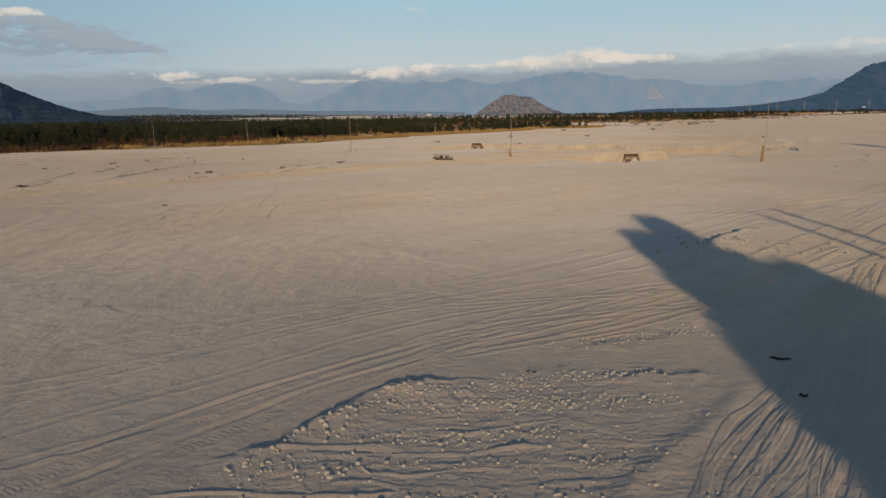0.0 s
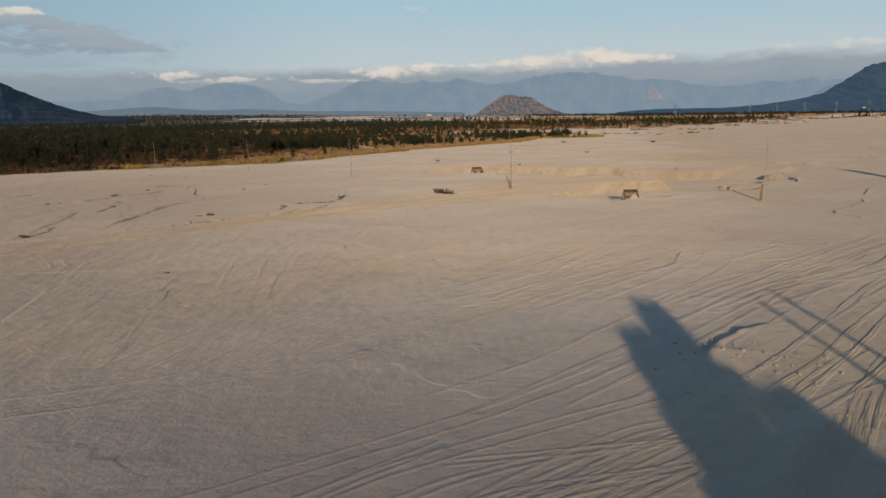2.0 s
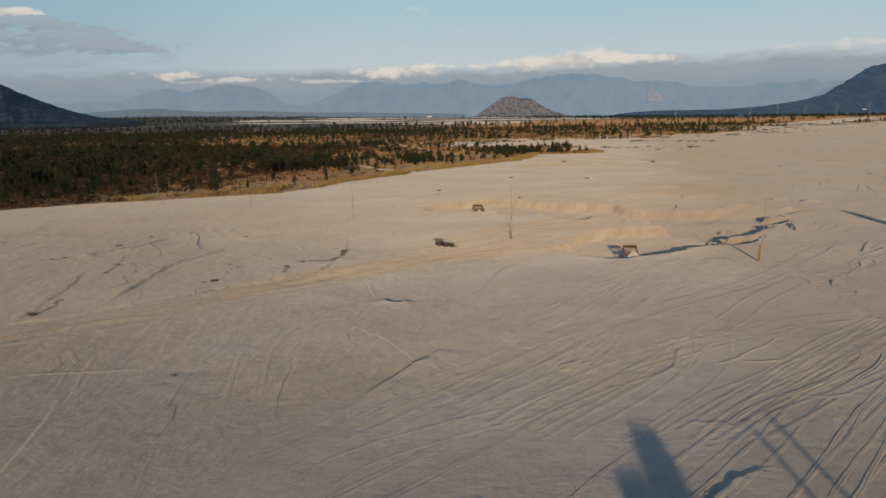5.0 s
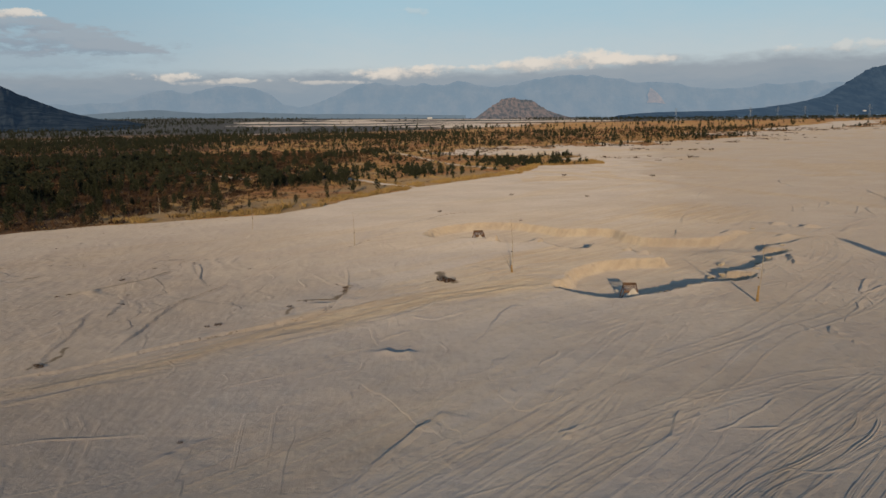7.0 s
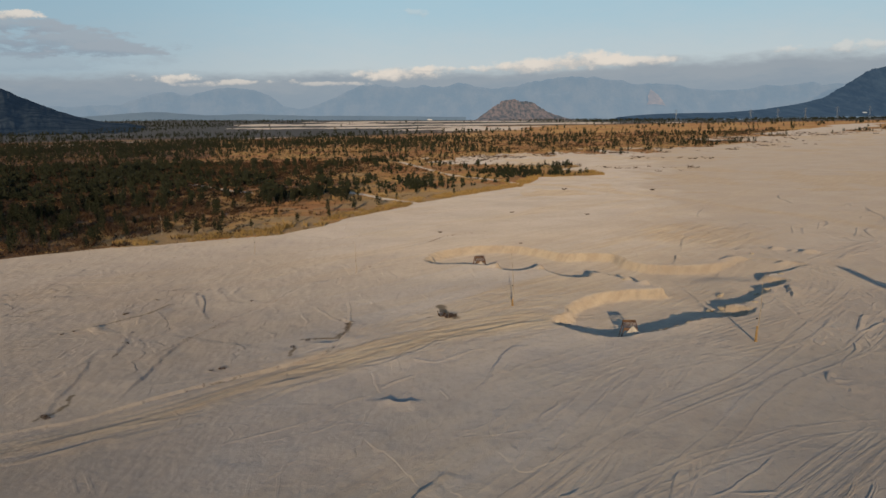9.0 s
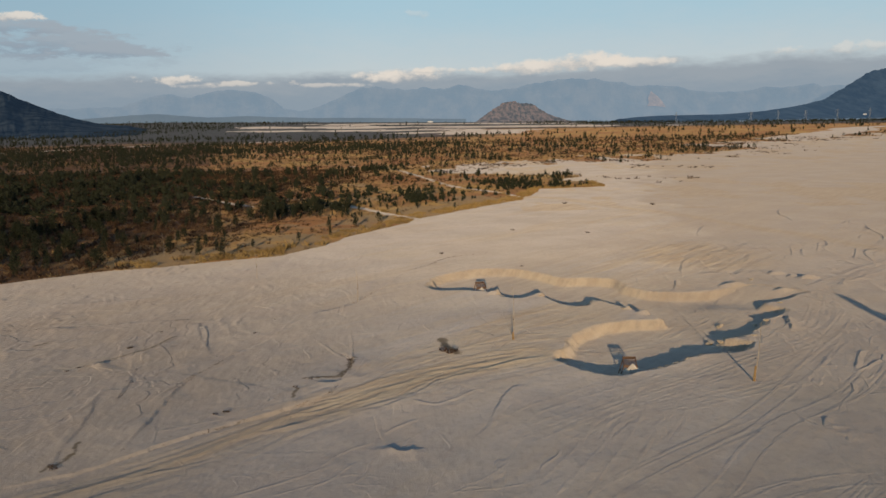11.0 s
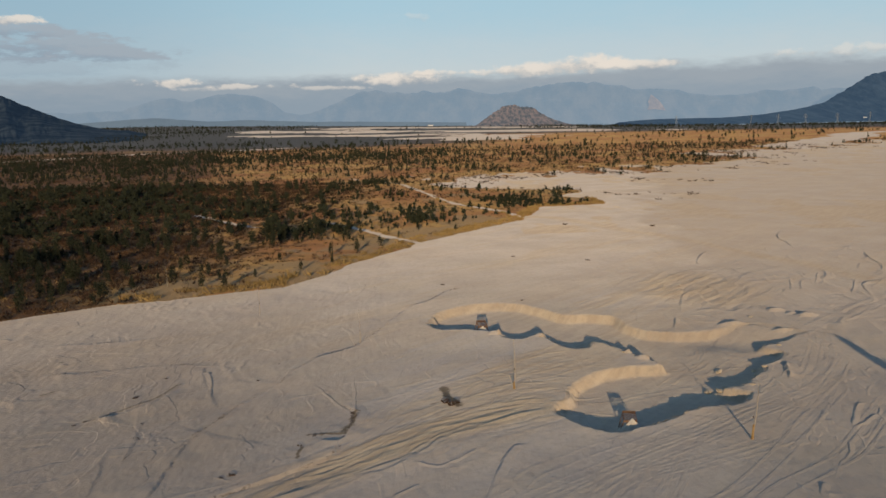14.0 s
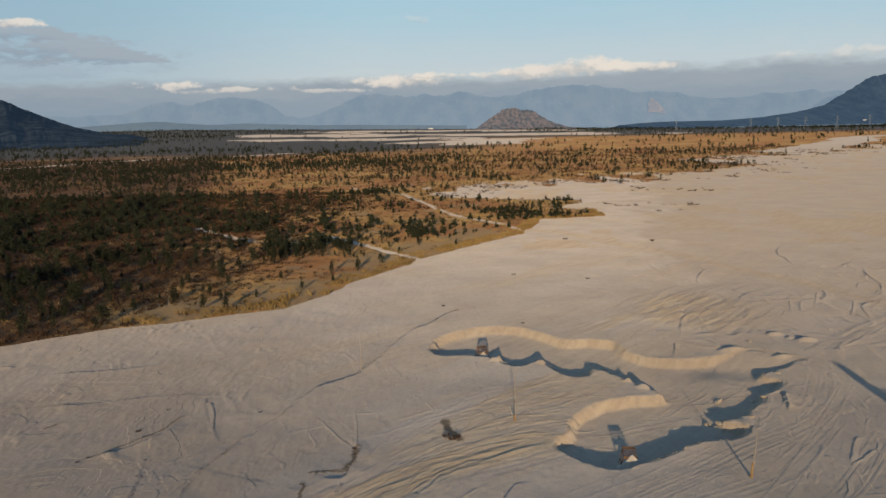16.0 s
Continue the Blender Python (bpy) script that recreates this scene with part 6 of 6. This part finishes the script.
def place_shrubs():
    spots = [(-0.4, 83.4, 0.9), (0.3, 84.2, 0.6), (-23.9, 93.3, 0.7), (-15.0, 72.7, 0.8), (-19.8, 66.1, 1.1), (-20.6, 65.7, 0.7), (-39.9, 79.1, 0.8), (-36.7, 87.6, 1.2),
             (-35.7, 94.8, 0.8), (-29.4, 55.0, 1.0), (-11.0, 81.5, 0.9), (-14.7, 41.2, 0.5), (-2.0, 16.8, 0.12), (-4.8, 14.9, 0.14), (1.4, 12.3, 0.16), (1.9, 12.6, 0.12), (58, 230, 1.6), (30, 175, 1.0),
             (14, 182, 1.0), (-2, 150, 0.9), (12, 136, 0.6), (-1.1, 84.2, 0.9), (-14.0, 75.4, 0.4), (-12.1, 75.7, 0.45), (-11.0, 80.7, 0.4), (-29.9, 55.6, 0.8), (33.6, 236, 1.5)]
    rng = random.Random(12)
    for _ in range(16):
        spots.append((rng.uniform(-70, -18), rng.uniform(98, 134), rng.uniform(0.25, 0.55)))
    for cx, cy, n, r in ((104, 405, 7, 7), (121, 396, 6, 6), (205, 585, 8, 12), (255, 620, 8, 12), (170, 610, 8, 14), (215, 655, 8, 14)):
        for _ in range(n):
            spots.append((rng.gauss(cx, r), rng.gauss(cy, r), rng.uniform(0.8, 2.6)))
    kinds = [dry_shrub(s) for s in (1, 2, 3)]
    for i, (x, y, s) in enumerate(spots):
        ob = kinds[i] if i < 3 else copy_thing(kinds[i % 3], Matrix())
        s *= 0.62 if y < 140 and x < -3 else 1.0
        ob.location, ob.rotation_euler, ob.scale = (x, y, height(x, y) - 0.02), (0, 0, rng.random() * 6), (s, s, s * (1.7 if abs(x) < 2 and 80 < y < 90 else 0.8))


place_shrubs()


# ------------------------------------------------------------ stones, clods, driftwood
def lump(rng, squash=0.95):
    """A rough stone: an uneven icosahedron."""
    bm = bmesh.new()
    bmesh.ops.create_icosphere(bm, subdivisions=1, radius=1.0)
    for v in bm.verts:
        v.co *= rng.uniform(0.55, 1.35)
        v.co.z *= squash
    bm.normal_update()
    tris = [[v.co.copy() for v in f.verts] for f in bm.faces]
    bm.free()
    return as_array(tris)


def rubble():
    rng = np.random.RandomState(3)
    x, y, s = [], [], []
    rows = [((-3.0, 7.6), (1.5, 7.9)), ((-2.4, 8.7), (2.4, 8.9)), ((-2.0, 9.6), (1.6, 9.7)), ((-1.4, 10.6), (1.2, 10.9)), ((-0.9, 11.3), (1.6, 11.6)),
            ((-3.2, 8.1), (-0.4, 11.8)), ((1.9, 13.8), (4.9, 14.7)), ((6.5, 21.4), (8.7, 25.9)), ((8.7, 25.9), (12.4, 28.7)), ((0.4, 10.8), (3.2, 10.9)), ((0.8, 11.9), (3.4, 12.1))]
    for (ax, ay), (bx, by) in rows:
        n = 330
        t = rng.rand(n)
        x.append(ax + (bx - ax) * t + rng.normal(0, 0.18, n))
        y.append(ay + (by - ay) * t + rng.normal(0, 0.16, n))
        s.append((0.005 + 0.023 * rng.rand(n) ** 4) * (1.6 if (ax, ay) == (-3.2, 8.1) else 1.0))
    n = 1100
    x.append(rng.uniform(-2.6, 3.6, n)), y.append(rng.uniform(7.2, 11.8, n)), s.append(0.004 + 0.018 * rng.rand(n) ** 4)
    n = 260
    x.append(rng.normal(9.2, 1.3, n)), y.append(rng.normal(24.0, 1.7, n)), s.append(0.012 + 0.05 * rng.rand(n) ** 3)
    x, y, s = np.concatenate(x), np.concatenate(y), np.concatenate(s)
    ok = (y > 12) | (x > -3.4 + 0.62 * (y - 7.4))
    x, y, s = x[ok], y[ok], s[ok]
    z = ground_shape(x, y)[0] + s * 0.25
    p = np.stack([x, y, z, s, rng.rand(len(x)) * 6.28, rng.uniform(0.8, 1.4, len(x))], 1)
    r = random.Random(2)
    return joined("rubble", [lump(r) for _ in range(6)], p, STONE, "pale broken pumice stones strewn on the rough sand", "rubble")


rubble()


def clod(seed):
    rng = random.Random(seed)
    t = lump(rng, 0.55)
    return tagged(triangles("sand_clod", [[Vector(v) for v in f] for f in t], CLOD), "fallen block of caked sand", "clod", group="clods by the pit")


CLOD = plain_material("caked_sand", (0.33, 0.26, 0.18), (0.47, 0.38, 0.27), 1.5, bump=0.05)


def place_clods():
    spots = [(29.4, 89.6, 0.7), (30.6, 88.6, 0.8), (33.2, 97, 0.7), (37.3, 96.1, 0.5), (38.4, 95.8, 0.45), (36.6, 93.6, 0.45), (22.6, 103, 0.4), (46, 121, 0.5), (12.6, 111.5, 0.4), (34.4, 88.9, 0.4), (31.4, 88.9, 0.6), (44, 105.2, 0.4)]
    rng = random.Random(8)
    kinds = [clod(s) for s in (1, 2, 3)]
    for i, (x, y, s) in enumerate(spots):
        ob = kinds[i] if i < 3 else copy_thing(kinds[i % 3], Matrix())
        ob.location, ob.rotation_euler, ob.scale = (x, y, height(x, y) + s * 0.12), (0, 0, rng.random() * 6), (s, s * 0.75, s * 0.6)


place_clods()


def driftwood(x, y, length, turn):
    bm = bmesh.new()
    n = 6
    tube(bm, [((i / (n - 1) - 0.5) * length, 0.03 * math.sin(i * 1.4), 0.02 + 0.012 * math.sin(i * 2.0)) for i in range(n)], [0.008, 0.02, 0.026, 0.022, 0.018, 0.006], 7)
    me = bpy.data.meshes.new("driftwood")
    bm.to_mesh(me)
    bm.free()
    me.materials.append(LOG)
    ob = new("driftwood", me)
    ob.matrix_basis = pose(x, y, height(x, y), 0, 0, turn)
    tagged(ob, "short piece of blackened driftwood lying on the sand", "driftwood", group="driftwood")


driftwood(5.55, 12.75, 0.36, -12)
driftwood(5.15, 10.95, 0.13, 5)


# ------------------------------------------------------------ bamboo poles
def bamboo_pole(x, y, tall, lean_x, lean_y, sleeve=0.0, prop=False):
    root = new("bamboo_pole")
    root.location = (x, y, height(x, y) - 0.02)
    bm = bmesh.new()
    pts, rad = [], []
    n = 26
    for i in range(n):
        t = i / (n - 1)
        pts.append((lean_x * tall * t + 0.03 * tall * math.sin(t * 2.6), lean_y * tall * t, tall * t))
        rad.append((0.036 * (1 - t) + 0.013) * (1.16 if i % 2 == 0 else 1.0))
    culm = part("culm", tube(bm, pts, rad, 8), BAMBOO, root)
    if sleeve:
        bm = bmesh.new()
        tube(bm, [(lean_x * z, lean_y * z, z) for z in (0.0, 0.1, 0.5 * sleeve, sleeve)], [0.16, 0.13, 0.11, 0.075], 10)
        part("foot_sleeve", bm, SLEEVE, root, "ochre-stained sleeve round the foot")
    bm = bmesh.new()
    tube(bm, [(0.02, 0, tall * 0.38), (0.02, 0, tall * 0.38 + 0.1)], [0.075, 0.07], 8)
    part("binding", bm, LOG, culm, "dark cord binding")
    if prop:
        bm = bmesh.new()
        tube(bm, [(0.0, 0.05, 0.1), (-0.35, 0.1, 1.0), (-0.62, 0.12, 1.75)], [0.035, 0.03, 0.015], 7)
        part("prop_stick", bm, BAMBOO, root)
    return tagged(root, "thin weathered bamboo pole planted upright in the sand", "pole", group="bamboo poles")


for args in ((-13.3, 109.6, 4.9, -0.04, 0.0), (6.9, 88.7, 6.2, -0.03, 0.02, 0.9, True), (28.5, 73.1, 5.8, 0.055, 0.0, 1.5), (-31.9, 128.0, 5.0, -0.05, 0.0), (-56.2, 153.5, 4.4, -0.04, 0.0),
             (-82, 170, 4.2, -0.05, 0.0)):
    bamboo_pole(*args)


def timber_post(x, y, tall):
    root = new("timber_post")
    root.location = (x, y, height(x, y) - 0.02)
    part("shaft", tube(bmesh.new(), [(0, 0, 0), (0.02, 0, tall * 0.5), (0.0, 0, tall)], [0.13, 0.12, 0.10], 9), BARK, root)
    part("cap", tube(bmesh.new(), [(0, 0, tall), (0, 0, tall + 0.05)], [0.14, 0.11], 9), LOG, root)
    return tagged(root, "thick dark timber post standing on the sand", "post", group="timber posts")


timber_post(12.35, -3.2, 5.9)
timber_post(11.1, -4.7, 5.9)


# ------------------------------------------------------------ sand screens in the pits
def sand_screen(x, y, turn, size=1.0):
    """A rusty screening frame: a wire mesh in a deep frame on splayed plate legs."""
    root = new("sand_screen")
    w, d, h, t = 0.66, 0.70, 1.75, 0.05
    for sx in (-1, 1):
        for sy, deep in ((-1, 0.20), (1, 0.20)):
            bm = bmesh.new()
            y0, y1 = (-d, -d + deep) if sy < 0 else (d - deep, d)
            slab(bm, [(sx * w * 1.62, y0, 0), (sx * w * 1.62, y1, 0), (sx * w * 0.98, y1, h * (0.70 if sy < 0 else 0.98)), (sx * w * 0.98, y0, h * (0.64 if sy < 0 else 0.90))], t * sx)
            leg = part("leg_plate", bm, RUST, root)
            bm = bmesh.new()
            slab(bm, [(sx * w * 1.62 - 0.16, y0 - 0.03, -0.02), (sx * w * 1.62 + 0.16, y0 - 0.03, -0.02), (sx * w * 1.62 + 0.16, y1 + 0.03, -0.02), (sx * w * 1.62 - 0.16, y1 + 0.03, -0.02)], 0.05)
            part("foot", bm, RUST, leg)
        bm = bmesh.new()
        slab(bm, [(sx * w, -d, h * 0.62), (sx * w, d, h * 0.92), (sx * w, d, h * 1.08), (sx * w, -d, h * 0.78)], t * sx)
        part("side_rail", bm, RUST, root)
        bm = bmesh.new()
        tube(bm, [(sx * w * 1.40, -d + 0.1, h * 0.32), (sx * w * 1.40, d - 0.1, h * 0.32)], [0.03, 0.03], 6)
        part("cross_bar", bm, RUST, root)
    for sy in (-1, 1):
        bm = bmesh.new()
        z0 = h * (0.77 + 0.15 * sy)
        slab(bm, [(-w - t, sy * d, z0), (w + t, sy * d, z0), (w + t, sy * d, z0 + 0.16 * h), (-w - t, sy * d, z0 + 0.16 * h)], t * -sy)
        part("end_rail", bm, RUST, root)
    bm = bmesh.new()
    for k in range(14):
        p = -0.95 + k * 1.9 / 13
        tube(bm, [(p * w, -d, h * 0.72), (p * w, d, h * 1.02)], [0.010, 0.010], 4)
        tube(bm, [(-w, p * d, h * (0.87 + 0.15 * p)), (w, p * d, h * (0.87 + 0.15 * p))], [0.010, 0.010], 4)
    part("wire_mesh", bm, RUST, root, "rusty wire mesh")
    root.matrix_basis = pose(x, y, height(x, y) - 0.03, 0, 0, turn) @ Matrix.Diagonal((size, size, size, 1))
    return tagged(root, "rusty steel sand screen on splayed legs standing in the sand pit", "sand screen", group="sand screens in the pits")


def sand_heap(x, y, radius, high):
    """Sifted sand that has run into a cone below the screen."""
    rng = random.Random(int(x * 10))
    bm = bmesh.new()
    rings = []
    for i in range(9):
        r = radius * (1 - i / 9.0)
        rings.append([bm.verts.new((r * math.cos(a) * rng.uniform(0.93, 1.07), 0.85 * r * math.sin(a) * rng.uniform(0.93, 1.07), high * (i / 9.0) ** 1.15 - 0.04 + rng.uniform(-0.015, 0.015)))
                      for a in (k * math.tau / 28 for k in range(28))])
    for a, b in zip(rings, rings[1:]):
        for k in range(28):
            bm.faces.new((a[k], a[(k + 1) % 28], b[(k + 1) % 28], b[k]))
    tip = bm.verts.new((0.02, 0.01, high * 0.95))
    for k in range(28):
        bm.faces.new((rings[-1][k], rings[-1][(k + 1) % 28], tip))
    me = bpy.data.meshes.new("sand_heap")
    bm.to_mesh(me)
    bm.free()
    me.shade_smooth()
    me.materials.append(SIFTED)
    ob = new("sand_heap", me)
    ob.location = (x, y, height(x, y))
    tagged(ob, "cone of pale sifted sand under the screen", "sand heap", group="heaps under the screens")


SIFTED = plain_material("sifted_sand", (0.44, 0.38, 0.31), (0.56, 0.49, 0.40), 3.0, bump=0.02)
sand_screen(18.0, 78.9, -6, 0.95)
sand_screen(4.3, 118.6, 10, 1.0)
sand_heap(18.15, 78.2, 1.6, 1.55)
sand_heap(4.4, 117.9, 1.4, 1.4)


# ------------------------------------------------------------ far pylons and a shed
def pylon(x, y, z, tall):
    root = new("pylon")
    root.location = (x, y, z)
    for sx in (-1, 1):
        for sy in (-1, 1):
            bm = bmesh.new()
            tube(bm, [(sx * 4, sy * 4, 0), (sx * 1.1, sy * 1.1, tall * 0.6), (sx * 0.5, sy * 0.5, tall)], [0.30, 0.26, 0.2], 4)
            part("leg", bm, STEEL, root)
    for k, (h, l) in enumerate(((0.66, 8.5), (0.8, 7.0), (0.93, 5.5))):
        bm = bmesh.new()
        tube(bm, [(-l, 0, tall * h), (0, 0, tall * h + 1.2), (l, 0, tall * h)], [0.2, 0.5, 0.2], 4)
        arm = part("cross_arm", bm, STEEL, root)
        for sx in (-1, 1):
            part("insulator", tube(bmesh.new(), [(sx * l, 0, tall * h), (sx * l, 0, tall * h - 2.2)], [0.16, 0.16], 5), STEEL, arm)
    bm = bmesh.new()
    for k in range(7):
        a, b = k / 8, (k + 1) / 8
        wa, wb = 4 * (1 - a) + 0.5, 4 * (1 - b) + 0.5
        s = 1 if k % 2 else -1
        tube(bm, [(-s * wa, -wa, tall * a), (s * wb, -wb, tall * b)], [0.2, 0.2], 4)
    part("bracing", bm, STEEL, root)
    return tagged(root, "grey lattice power pylon far off on the plain", "pylon", group="power line")


for px, py, tall in ((850, 3050, 40), (1092, 2950, 40), (1170, 2900, 40), (1250, 2860, 40), (1333, 2800, 42), (1460, 2830, 44)):
    pylon(px, py, float(plain(np.array(py), px)) - 0.5, tall)


def shed(x, y, z, turn, size=1.0):
    root = new("white_shed")
    bm = bmesh.new()
    bmesh.ops.create_cube(bm, size=1.0)
    for v in bm.verts:
        v.co = Vector((v.co.x * 26, v.co.y * 12, (v.co.z + 0.5) * 6))
    part("wall", bm, PLASTER, root)
    bm = bmesh.new()
    slab(bm, [(-13.6, -6.8, 5.9), (13.6, -6.8, 5.9), (13.6, 0, 8.4), (-13.6, 0, 8.4)], 0.3)
    slab(bm, [(-13.6, 0, 8.4), (13.6, 0, 8.4), (13.6, 6.8, 5.9), (-13.6, 6.8, 5.9)], 0.3)
    part("roof", bm, ROOF, root)
    root.matrix_basis = pose(x, y, z, 0, 0, turn) @ Matrix.Diagonal((size, size, size, 1))
    return tagged(root, "small white shed with a grey roof far across the plain", "building")


shed(-110, 4500, float(plain(np.array(4500.0), -110)) - 0.3, 8)
shed(1962, 3849, 34.5, -12, 0.55)
